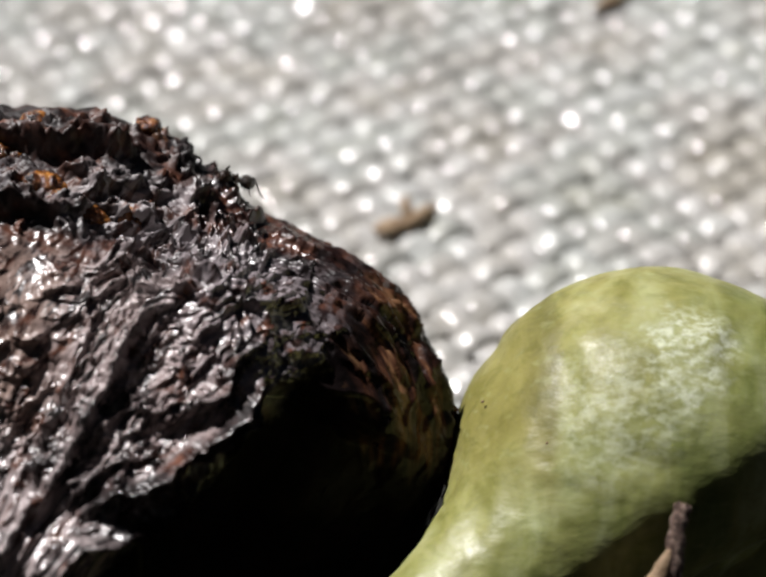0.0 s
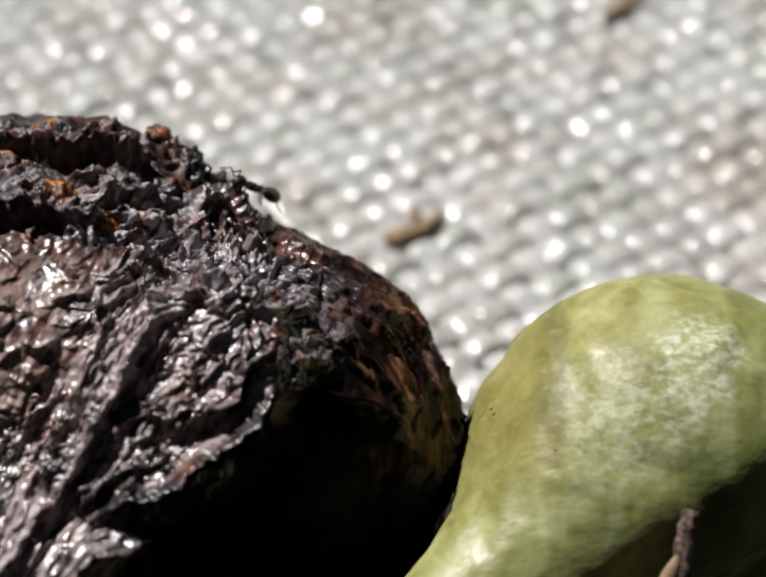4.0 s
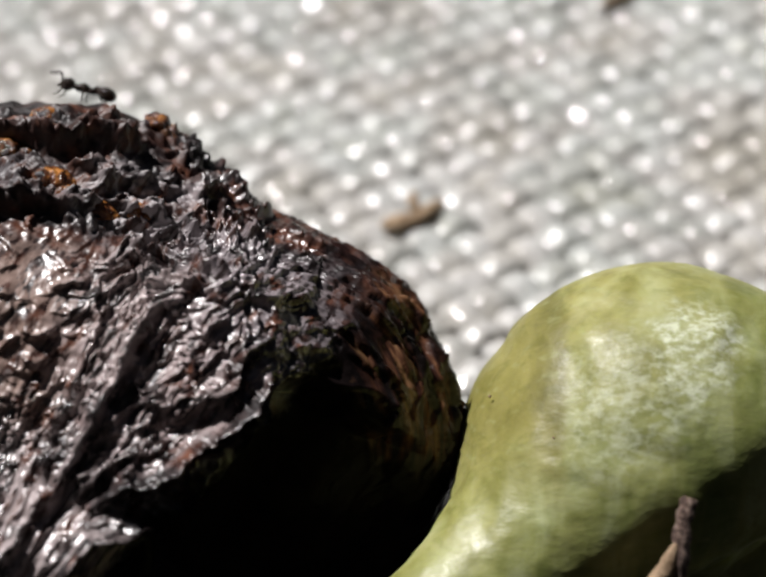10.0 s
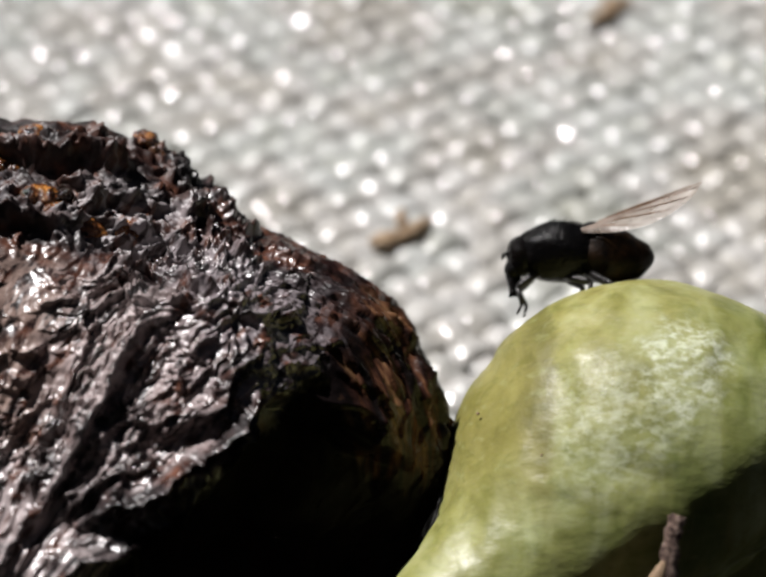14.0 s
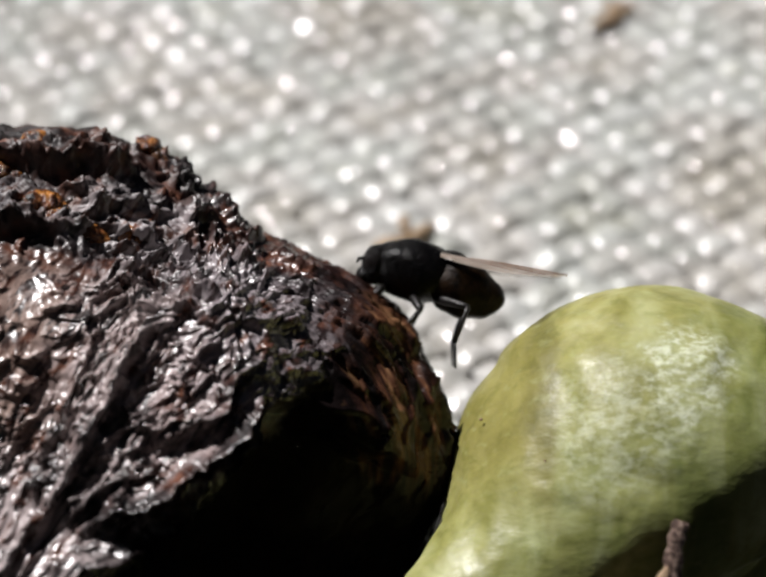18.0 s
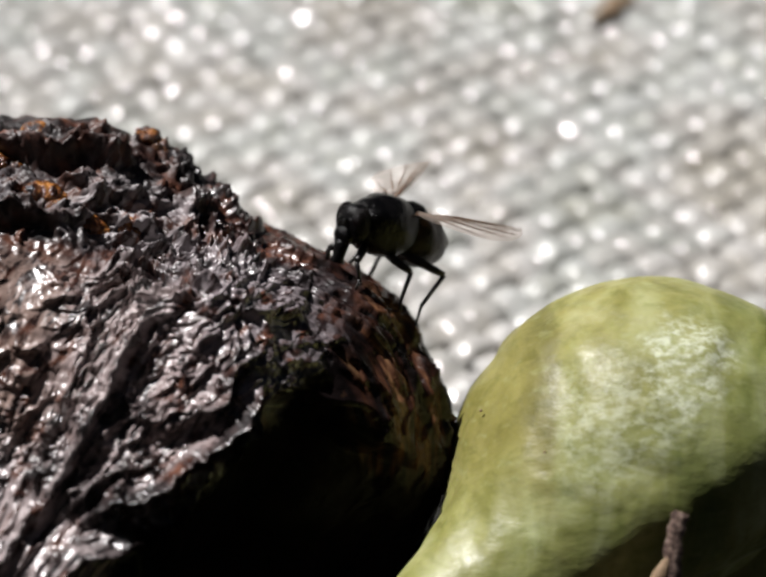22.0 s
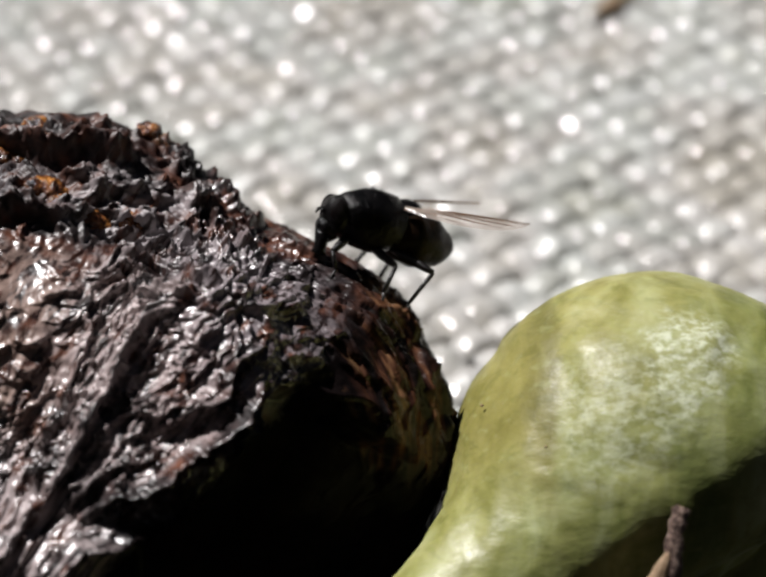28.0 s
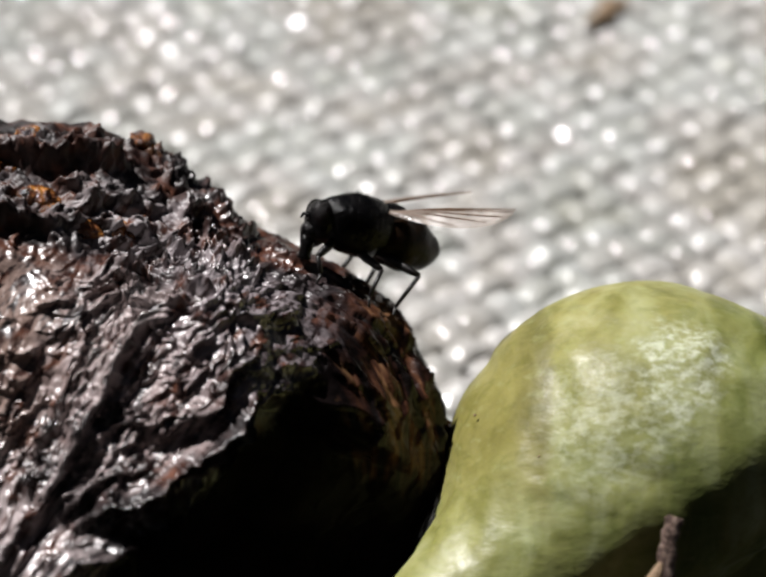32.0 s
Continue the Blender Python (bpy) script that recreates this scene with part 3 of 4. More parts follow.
def build_dark_fruit():
    lobes = [
        ((-6.7, -7.8, -3.2), (10.75, 10.7, 9.8)),
        ((-18.2, 0.6, -4.5), (11.2, 8.65, 8.5)),
        ((-18.2, -3.4, 2.4), (8.0, 7.0, 6.0)),
        ((-8.5, -3.5, 4.2), (-20.0, -16.5, 6.4), 4.2, 4.6),
        ((-7.2, -5.5, 5.2), (-17.6, -14.9, 7.9), 2.6, 3.1),
        ((-11.6, 5.05, -2.6), (-5.6, 1.85, -2.6), 0.6, 0.7),
    ]
    # the long pleats that gather into the neck: line, height, width behind, width ahead
    pleats = [
        (((-15.9, -10.9), (-14.2, -8.0), (-12.5, -5.6), (-11.6, -3.4), (-10.6, -1.7), (-8.6, -0.5)), 1.3, 0.9, 0.12),
        (((-18.4, -14.0), (-16.6, -11.6), (-15.3, -9.9)), 0.5, 0.7, 0.1),
        (((-13.6, -6.8), (-12.6, -6.6), (-11.5, -5.9), (-10.0, -5.6), (-8.6, -5.7)), 0.5, 0.35, 0.1),
        (((-10.6, -6.3), (-9.2, -6.1), (-7.8, -5.4), (-6.7, -4.2), (-5.9, -2.9)), 1.0, 0.7, 0.12),
        (((-15.0, -10.2), (-13.4, -9.4), (-11.8, -8.3), (-10.2, -7.5)), 0.7, 0.7, 0.12),
        (((-14.0, -10.6), (-12.0, -9.8), (-10.6, -9.1), (-9.0, -7.6), (-7.6, -6.4), (-6.2, -5.2), (-5.2, -4.2)), 2.1, 0.42, 0.12),
        (((-9.2, -8.6), (-7.9, -7.7), (-6.8, -6.6), (-5.4, -5.4)), 1.6, 0.35, 0.12),
    ]
    hems = [
        (((-16.4, -15.2), (-14.4, -12.9), (-12.6, -11.7), (-11.0, -10.9), (-9.4, -9.5), (-7.7, -8.7)), 2.1, 0.55, 0.15),
        (((-19.5, -13.6), (-18.3, -11.2), (-17.4, -8.6)), 0.35, 0.5, 0.1),
        (((-16.0, -8.6), (-14.8, -6.0), (-13.9, -3.4), (-13.8, -0.6), (-13.6, 0.9)), 0.55, 0.5, 0.15),
        (((-16.2, -0.3), (-15.2, 0.0), (-14.0, 0.0)), 0.45, 0.5, 0.1),
        (((-13.4, 0.3), (-12.2, 1.9), (-10.6, 1.9), (-9.0, 0.6), (-7.9, 0.1)), 0.6, 0.5, 0.15),
        (((-3.6, -4.7), (-2.0, -5.1), (-0.4, -5.6), (0.9, -6.7)), 0.45, 0.4, 0.1),
        (((-6.0, -0.9), (-4.8, -0.6), (-3.4, -1.0)), 0.4, 0.3, 0.1),
    ]
    # the torn crust: ledges that hang over hollows
    ledges = [
        (((-22.0, 6.9), (-19.0, 6.7), (-17.2, 7.0), (-15.0, 6.9), (-12.8, 6.5), (-11.8, 6.6)), 1.4, 0.9, 0.14),
        (((-22.0, 3.6), (-19.0, 3.4), (-17.0, 3.6), (-15.6, 3.2)), 1.4, 0.8, 0.14),
        (((-15.2, 3.6), (-13.8, 4.9), (-12.0, 5.0), (-10.6, 4.9)), 0.5, 0.6, 0.14),
        (((-15.4, 3.2), (-14.0, 3.7), (-12.4, 3.2), (-10.8, 2.6)), 0.6, 0.5, 0.12),
    ]
    OVERHANG = ((-19.0, -19.5), (-16.4, -16.0), (-14.4, -13.6), (-12.6, -12.3), (-11.0, -11.5), (-9.4, -10.2), (-7.7, -9.2), (-6.3, -7.4), (-5.5, -5.6), (-4.8, -4.4), (-3.2, -4.4), (0.5, -7.2), (3.8, -8.7))
    neck = np.array([-21.0, -19.0])

    def small_folds(h, p):
        """Short creases: crumpled on the crown, across and along the pleats, round the plump end, blunt on the cheek."""
        rng = np.random.RandomState(11)
        for _ in range(3600):
            c = np.array([rng.uniform(-21, 6.5), rng.uniform(-15.5, 12.5)])
            a, b, e, f = rng.rand(4)
            swing = rng.normal(0, 1)
            if c[0] > -2.4:
                out = c - np.array([-6.7, -7.8])
                turn = math.atan2(-out[0], out[1]) + 0.12 * swing
                long, high, wide = 3.0 + 5.0 * a, 0.14 + 0.24 * b * b, 0.28 + 0.3 * e
                if out @ out < 36 or f < 0.84:
                    continue
            elif c[1] > 2.6 and c[0] < -10:
                if f < 0.6:
                    continue
                turn, long, high, wide = math.radians(10 + 60 * swing), 0.7 + 1.4 * a, 0.12 + 0.26 * b, 0.28 + 0.35 * e
            elif c[0] < -13.9 and c[1] > -5.6:
                if f < 0.72:
                    continue
                turn, long, high, wide = math.radians(8 + 35 * swing), 0.6 + 1.5 * a, 0.10 + 0.20 * b * b, 0.25 + 0.35 * e
            elif c[1] > -2.4 - 0.35 * (c[0] + 8):
                turn, long, high, wide = math.radians(28 + 48 * swing), 0.5 + 1.7 * a, 0.10 + 0.34 * b * b, 0.13 + 0.26 * e
                out = c - np.array([-6.8, -0.5])
                if f < 0.55:
                    # puckered towards the eye of the fruit
                    turn = math.atan2(out[1], out[0]) + 0.25 * swing
                    turn += math.pi if math.cos(turn - 0.5) < 0 else 0
                    long, high = 0.9 + 2.0 * a, 0.14 + 0.32 * b
                high *= 0.3 if c[0] > -5.6 else 1.0
            else:
                if c[1] < -6.0 + 0.75 * (c[0] + 6.0):
                    continue
                way = c - neck
                if f < 0.75 and way @ way < 110:
                    continue
                turn = math.atan2(way[1], way[0]) + 0.10 * swing
                long, high, wide = 0.8 + 2.6 * a, 0.08 + 0.18 * b, 0.11 + 0.16 * e
                if f < 0.55 and way @ way > 100:
                    turn += 0.2 * swing - math.radians(48)
                    long, high = 0.4 + 0.9 * a, 0.06 + 0.16 * b
            d = np.array([math.cos(turn), math.sin(turn)])
            q = np.array([-d[1], d[0]]) * long * rng.normal(0, 0.10)
            lip(h, p, (c - d * long / 2, c + q, c + d * long / 2), high, wide, 0.05 + 0.04 * rng.rand())

    def relief(p, g):
        rel = p[:, :2] - neck
        ang, far = np.arctan2(rel[:, 1], rel[:, 0]), np.linalg.norm(rel, axis=1)
        belly = p[:, :2] - np.array([-6.7, -7.8])
        rho = np.linalg.norm(belly, axis=1)
        right = 1 / (1 + np.exp(-(p[:, 0] + 2.4) / 0.6))
        crust = 1 / (1 + np.exp(-(p[:, 1] - 3.0) / 0.5)) / (1 + np.exp((p[:, 0] + 9.5) / 0.6))
        cheek = np.exp(-(np.linalg.norm((p[:, :2] - np.array([-18.0, -1.6])) / np.array([4.2, 4.2]), axis=1)) ** 4)
        warp = np.stack([fractal(p * 0.45 + 40 * k, 3) for k in range(3)], 1) - 0.5
        rag = np.stack([fractal(p * 1.7 + 23 * k, 2) for k in range(3)], 1) - 0.5
        brow = np.interp(p[:, 0] + warp[:, 0], *zip(*OVERHANG)) - p[:, 1] + 0.8 * warp[:, 1]
        step = np.clip(brow / 0.8, 0, 1) / (1 + np.exp(-(g[:, 2] - 0.2) / 0.08))
        step = step / (1 + np.exp((p[:, 0] - 1.6) / 0.5))
        calm = 1 - 0.92 * step
        front = 1 / (1 + np.exp(-(g[:, 2] + 0.15) / 0.08))
        # slow swells, and the fine crinkle of the skin
        h = 0.5 * calm * (fractal(p * 0.5 + warp, 2) - 0.5)
        crinkle = fractal(p * np.array([1.0, 1.3, 1.1]) + warp * 2.4, 2, True)
        h += calm * (0.14 - 0.04 * cheek - 0.08 * right + 0.10 * crust) * (crinkle - 0.6)
        h += calm * (0.03 + 0.12 * crust) * (fractal(p * 2.5 + warp * 3.0, 2, True) - 0.6)
        # fibres that run up from the neck
        hair = np.stack([ang * 32, far * 0.32, p[:, 2] * 0.5], 1) + warp * np.array([3.0, 1.2, 1.0])
        near = np.exp(-(far / 11.5) ** 4)
        h += calm * (0.05 * (1 - right) * (1 - crust) + 0.34 * near) * (wires(hair, 2) + 0.6 * wires(hair * 1.9 + 7, 2) - 0.5)
        # the plump end: long folds that follow its outline
        bow = np.stack([rho * 0.9, np.arctan2(belly[:, 1], belly[:, 0]) * 1.4, p[:, 2] * 0.2], 1) + warp * 0.9
        h += calm * right * 0.28 * (wires(bow, 2) - 0.4)
        fold = np.zeros(len(p))
        wavy = p + warp * 1.0 + rag * 0.5
        for line, high, behind, ahead in pleats + hems + ledges:
            lip(fold, wavy, line, high, behind, ahead)
        # laid out along the skin, where it turns away over the top and round the end
        flat = p + warp * 0.8 + rag * 0.35
        flat[:, 1] += 0.7 * np.clip(4.0 - p[:, 2], 0, 10) * np.clip(g[:, 1] + 0.2, 0, 1)
        flat[:, 0] += 0.5 * np.clip(3.0 - p[:, 2], 0, 10) * np.clip(g[:, 0], 0, 1)
        small_folds(fold, flat)
        h += front * calm * fold * (0.5 + 0.5 * np.clip(g[:, 2] / 0.45, 0, 1))
        # grains of dried pulp on the crust
        seeds = np.clip(grain(p * 1.0 + 31) - 0.4, 0, 1) + 0.45 * np.clip(grain(p * 2.6 + 57) - 0.4, 0, 1)
        h += front * crust * 0.7 * seeds
        return h - 1.9 * step * step * (3 - 2 * step) - 0.02

    me = fruit_mesh(lobes, 1.0, np.array([-10.0, -5.0, 0.0]), 8, relief, 0.58)
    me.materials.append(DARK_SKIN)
    fruit = new("dried_fruit", me)
    fruit.matrix_world = PLAN
    tagged(fruit, "shrivelled blackened fig, wrinkled and glossy, lying on cloth", "fruit")
    # torn crust with dried flesh
    rng = random.Random(4)
    for x, y, r in ((-16.9, 8.2, 1.0), (-18.9, 6.5, 1.1), (-16.5, 5.0, 1.0), (-15.9, 4.4, 0.7), (-14.2, 3.6, 0.8), (-12.5, 3.4, 0.8), (-11.6, 7.7, 0.7)):
        bm = ball(bmesh.new(), (0, 0, 0), (r * 1.25, r * 0.8, r * 0.8), (0, 0, rng.uniform(-30, 30)), 5)
        for v in bm.verts:
            q = v.co * 1000
            v.co *= 1 + 0.30 * noise.noise(q * 1.1 + Vector((x, y, 0))) + 0.16 * noise.noise(q * 2.8 + Vector((y, x, 0)))
        lump = part("flesh_clump", bm, FLESH, fruit, "dried amber-brown flesh")
        lump.matrix_basis = pose(x * MM, y * MM, (front_at(lobes, 1.0, x, y) + 0.25) * MM)
    for x, y, z, r in ((-11.9, 8.1, -2.2, 0.75), (-10.5, 6.9, -2.0, 0.45), (-11.2, 7.5, -1.6, 0.5)):
        bm = ball(bmesh.new(), (0, 0, 0), (r, r * 0.9, r * 0.8), (0, 0, 0), 5)
        for v in bm.verts:
            q = v.co * 1000
            v.co *= 1 + 0.55 * noise.noise(q * 1.6 + Vector((x, y, 0))) + 0.30 * noise.noise(q * 4.0 + Vector((y, x, 0)))
        flake = part("skin_flake", bm, FLESH if r > 0.7 else DARK_SKIN, fruit, "ragged scrap of torn skin")
        flake.matrix_basis = pose(x * MM, y * MM, z * MM)


build_dark_fruit()


# ---- green fruit ----
def build_green_fruit():
    lobes = [
        ((14.3, -9.0, -0.5), (10.6, 10.0, 9.6)),
        ((10.5, -11.5, 3.0), (0.2, -18.7, 7.0), 5.0, 3.4),
        ((14.0, -15.0, -4.2), (5.5, 5.0, 4.6)),
    ]

    def under(p):
        """How far below the belly's fold, in millimetres; the fold runs up to the right and sags a little."""
        return (p[:, 0] - 15.4) * 0.54 - (p[:, 1] + 9.3) * 0.84 - 0.018 * (p[:, 0] - 15.4) ** 2

    def relief(p, g):
        warp = np.stack([fractal(p * 0.3 + 40 * k, 2) for k in range(3)], 1) - 0.5
        h = 0.8 * (fractal(p * 0.22 + warp, 2) - 0.5)
        rugged = np.clip((p[:, 0] * 0.8 - p[:, 1] - 11) / 8, 0.1, 1)
        h += rugged * 0.20 * (1 - np.clip((under(p) + 3.0) / 3.0, 0, 0.85)) * (fractal(p * np.array([0.7, 1.0, 0.8]) + warp * 2, 2) - 0.5)
        for line, wide, deep in ((((8.6, -1.0), (9.6, -4.5), (8.0, -8.0)), 0.7, 0.12), (((6.0, -3.0), (5.4, -7.5), (4.4, -11.5)), 0.8, 0.22)):
            h -= deep * np.exp(-(along(p + warp, line) / wide) ** 2)
        front = np.clip((g[:, 2] + 0.2) / 0.5, 0, 1)
        h -= 0.05 * front * np.clip(under(p + warp * 0.4) + 1.3, 0, 8.5) ** 2
        return h

    me = fruit_mesh(lobes, 1.2, np.array([11.0, -10.5, 0.5]), 7, relief)
    me.materials.append(GREEN_SKIN)
    fruit = new("green_fruit", me)
    fruit.matrix_world = PLAN
    tagged(fruit, "plump yellow-green fig with a slender neck, on cloth", "fruit")
    for x, y, r in ((5.25, -5.6, 0.09), (7.35, -7.35, 0.11), (8.15, -7.4, 0.07)):
        speck = part("blemish", ball(bmesh.new(), (0, 0, 0), (r, r * 0.8, 0.07), (0, -25, 20), 3, 0.3, x), CHIP, fruit, "tiny brown blemish on the skin")
        speck.matrix_basis = pose(x * MM, y * MM, (front_at(lobes, 1.2, x, y) - 0.05) * MM)


build_green_fruit()


# ---- twig and chips ----
def build_twig():
    bm = bmesh.new()
    pts = bend([(12.9, -18.0, 2.0), (13.5, -17.0, 7.0), (13.7, -14.4, 10.0), (13.9, -12.6, 10.4), (14.1, -11.0, 10.2), (14.4, -10.1, 10.0)], 5)
    rad = [0.52 - 0.004 * i + 0.06 * math.sin(i * 1.9) for i in range(len(pts))]
    rad[-2:] = [0.46, 0.34]
    tube(bm, pts, rad, 10)
    for v in bm.verts:
        v.co += Vector((noise.noise(v.co * 1400), noise.noise(v.co * 1400 + Vector((9, 0, 0))), 0)) * 0.10 * MM
    twig = part("dry_twig", bm, TWIG)
    twig.matrix_world = PLAN
    bm = tube(bmesh.new(), bend([(12.5, -15.2, 10.0), (12.9, -14.0, 10.4), (13.35, -13.0, 10.6), (13.65, -12.2, 10.7)], 3), [0.75, 0.72, 0.68, 0.62, 0.56, 0.5, 0.42, 0.34, 0.24, 0.1], 8)
    for v in bm.verts:
        v.co += Vector((noise.noise(v.co * 1300), noise.noise(v.co * 1300 + Vector((5, 0, 0))), 0)) * 0.16 * MM
    part("splinter", bm, CHIP, twig, "pale tan splinter of bare wood")
    tagged(twig, "dry grey-brown twig stub standing beside the green fig", "twig")


build_twig()


def build_chip(label, x, y, turn, length, seed):
    bm = bmesh.new()
    n = 9
    tube(bm, [(length * (k / (n - 1) - 0.5), 0.25 * math.sin(k * 0.7 + seed), 0.12 * math.sin(k * 1.3)) for k in range(n)],
         [0.2 + 0.42 * math.sin(math.pi * (0.12 + 0.76 * k / (n - 1))) for k in range(n)], 9)
    tube(bm, [(length * 0.10, 0.2, 0.2), (length * 0.16, 0.9, 0.5), (length * 0.24, 1.5, 0.7)], [0.4, 0.32, 0.2], 7)
    for v in bm.verts:
        v.co.z *= 0.6
        v.co += Vector([noise.noise(v.co * 1100 + Vector((k * 7 + seed, 0, 0))) for k in range(3)]) * 0.3 * MM
    chip = part("wood_chip", bm, CHIP)
    chip.matrix_world = pose(x * MM, y * MM, 0.2 * MM, 0, 0, turn)
    tagged(chip, label, "chip")


build_chip("small tan wood chip on the cloth", 1.9, 28.3, 40, 4.6, 1.0)
build_chip("small brown wood chip on the cloth", 17.4, 54.6, 38, 4.2, 4.0)

# ---- insects ----
BASE = Matrix(((-1, 0, 0, 0), (0, 0, 1, 0), (0, 1, 0, 0), (0, 0, 0, 1)))


def stance(x, y, z, turn=0, lean=0, roll=0):
    """An insect's pose on the plan: faces left at turn 0, towards the viewer at 90; lean tips its head down."""
    return PLAN @ pose(x * MM, y * MM, z * MM, 0, 0, lean) @ pose(0, 0, 0, 0, turn, 0) @ BASE @ pose(0, 0, 0, roll, 0, 0)


def insect_leg(name, body, material, hip, knee, ankle, toe, thick, label=""):
    """Thigh with shin and foot under it; hip is the turning point. Points in the body's space."""
    hip, knee, ankle, toe = Vector(hip), Vector(knee), Vector(ankle), Vector(toe)
    leg = part(name, tube(bmesh.new(), [(0, 0, 0), (knee - hip) * 0.35, (knee - hip) * 0.8, knee - hip], [thick, thick * 1.25, thick, thick * 0.7]), material, body, label)
    leg.matrix_basis = pose(*(hip * MM))
    bm = tube(bmesh.new(), [knee - hip, (knee + ankle) / 2 - hip, ankle - hip], [thick * 0.65, thick * 0.6, thick * 0.5])
    part("shin", bm, material, leg)
    part("foot", tube(bmesh.new(), [ankle - hip, ankle.lerp(toe, 0.5) - hip, toe - hip], [thick * 0.45, thick * 0.36, thick * 0.3]), material, leg)
    return leg


def wing_mesh(side):
    """A rounded wing, root at the origin, tip towards -x, broad towards side."""
    n, m = 18, 7
    verts, faces = [], []
    for i in range(n + 1):
        t = i / n
        lead = 0.25 * math.sin(math.pi * t ** 0.8) + 0.0
        chord = 2.35 * max(0.0, math.sin(math.pi * (0.02 + 0.965 * t) ** 1.1)) ** 0.75 if t < 1 else 0.03
        for j in range(m + 1):
            w = j / m
            verts.append((-6.3 * t * MM, side * (-lead + chord * w * (1 - 0.0 * t)) * MM, (0.25 * math.sin(math.pi * w) * (1 - t) + 0.06 * math.sin(9 * w)) * MM))
    for i in range(n):
        for j in range(m):
            a = i * (m + 1) + j
            faces.append((a, a + 1, a + m + 2, a + m + 1))
    return verts, [], faces


def build_fly():
    fly = new("fly")
    fly.scale = (1.05, 1.04, 1.07)
    tagged(fly, "small black bristly fly with clear brown-veined wings", "fly")
    thorax = part("thorax", ball(ball(bmesh.new(), (-0.1, 0, 0.0), (2.25, 1.5, 1.52), (0, -2, 0), 4, 0.08, 1), (-1.75, 0, 0.75), (0.9, 0.9, 0.6), (0, 12, 0), 3, 0.08, 2), FLY_BLACK, fly)
    bm = bmesh.new()
    rng = random.Random(2)
    for k in range(70):
        a, b = rng.uniform(-1.7, 1.7), rng.uniform(-1.15, 1.15)
        c = Vector((0.1 + 1.6 * math.sin(b), 1.3 * math.cos(b) * math.sin(a * 0.8), 0.1 + 1.35 * math.cos(b) * math.cos(a * 0.8)))
        tube(bm, [c, c + (c.normalized() * 0.22 + Vector((-0.24, 0, 0.03))) * rng.uniform(0.6, 1.3)], [0.028, 0.006], 3)
    part("bristles", bm, FLY_BLACK, thorax)
    bm = ball(bmesh.new(), (-2.6, 0, -0.42), (2.25, 1.45, 1.38), (0, -17, 0), 4, 0.06, 3)
    for v in bm.verts:
        tail = min(max((-v.co.x * 1000 - 2.2) / 2.4, 0), 1)
        v.co.y *= 1 - 0.25 * tail
        v.co.z += (0.05 * math.sin(v.co.x * 1000 * 5.2) + 0.35 * tail * min(max((-0.3 - v.co.z * 1000) / 0.8, 0), 1)) * MM
    abdomen = part("abdomen", bm, FLY_BELLY, fly, "dark brown banded abdomen")
    head = part("head", ball(ball(bmesh.new(), (1.85, 0, -0.1), (0.72, 1.0, 1.0), (0, 0, 0), 4, 0.06, 4), (2.25, 0, -0.7), (0.48, 0.6, 0.5), (0, 0, 0), 3), FLY_BLACK, fly)
    for s in (1, -1):
        part("eye", ball(bmesh.new(), (1.92, s * 0.52, 0.05), (0.52, 0.50, 0.76), (0, 12, s * 15), 4), FLY_EYE, head, "dark compound eye")
        part("antenna", tube(bmesh.new(), [(2.5, s * 0.15, 0.1), (2.72, s * 0.2, 0.02), (2.8, s * 0.26, -0.2)], [0.08, 0.09, 0.04], 6), FLY_BLACK, head)
    part("proboscis", tube(bmesh.new(), [(2.3, 0, -0.9), (2.25, 0, -1.4), (2.25, 0, -1.8), (2.25, 0, -2.05)], [0.42, 0.34, 0.3, 0.38], 9), FLY_BLACK, head)
    wings = []
    for s in (1, -1):
        wing = part("wing", wing_mesh(s), WING, fly, "clear wing with brown veins")
        bm = bmesh.new()
        for end, y0, y1 in ((6.1, 0.02, 0.35), (6.2, -0.1, 0.05), (5.7, 0.1, 1.0), (4.6, 0.15, 1.55), (3.0, 0.2, 1.9)):
            tube(bm, bend([(0, 0, 0.03), (-end * 0.35, s * (y0 + (y1 - y0) * 0.2), 0.12), (-end * 0.7, s * (y0 + (y1 - y0) * 0.65), 0.08), (-end, s * y1, 0.03)], 3),
                 [0.07, 0.06, 0.06, 0.05, 0.05, 0.045, 0.04, 0.035, 0.03, 0.02], 4)
        part("vein", bm, VEIN, wing, "brown wing veins")
        wing.matrix_basis = pose(-0.5 * MM, s * 1.0 * MM, 0.85 * MM, 0, 5, -s * 18)
        wings.append(wing)
    legs = []
    for s in (1, -1):
        for hip, knee, ankle, toe in (((1.2, 0.5, -1.0), (2.0, 1.0, -1.7), (1.7, 1.2, -2.5), (1.9, 1.3, -3.0)),
                                      ((-0.2, 0.7, -1.2), (-1.1, 1.8, -1.7), (-0.6, 2.2, -3.0), (-0.7, 2.3, -3.7)),
                                      ((-1.3, 0.6, -1.1), (-2.9, 2.3, -1.6), (-2.2, 2.0, -3.3), (-2.2, 2.0, -4.5))):
            pts = [(p[0], s * p[1], p[2]) for p in (hip, knee, ankle, toe)]
            legs.append(insect_leg("leg", fly, FLY_LEG, *pts, 0.19))
    return fly, wings, legs


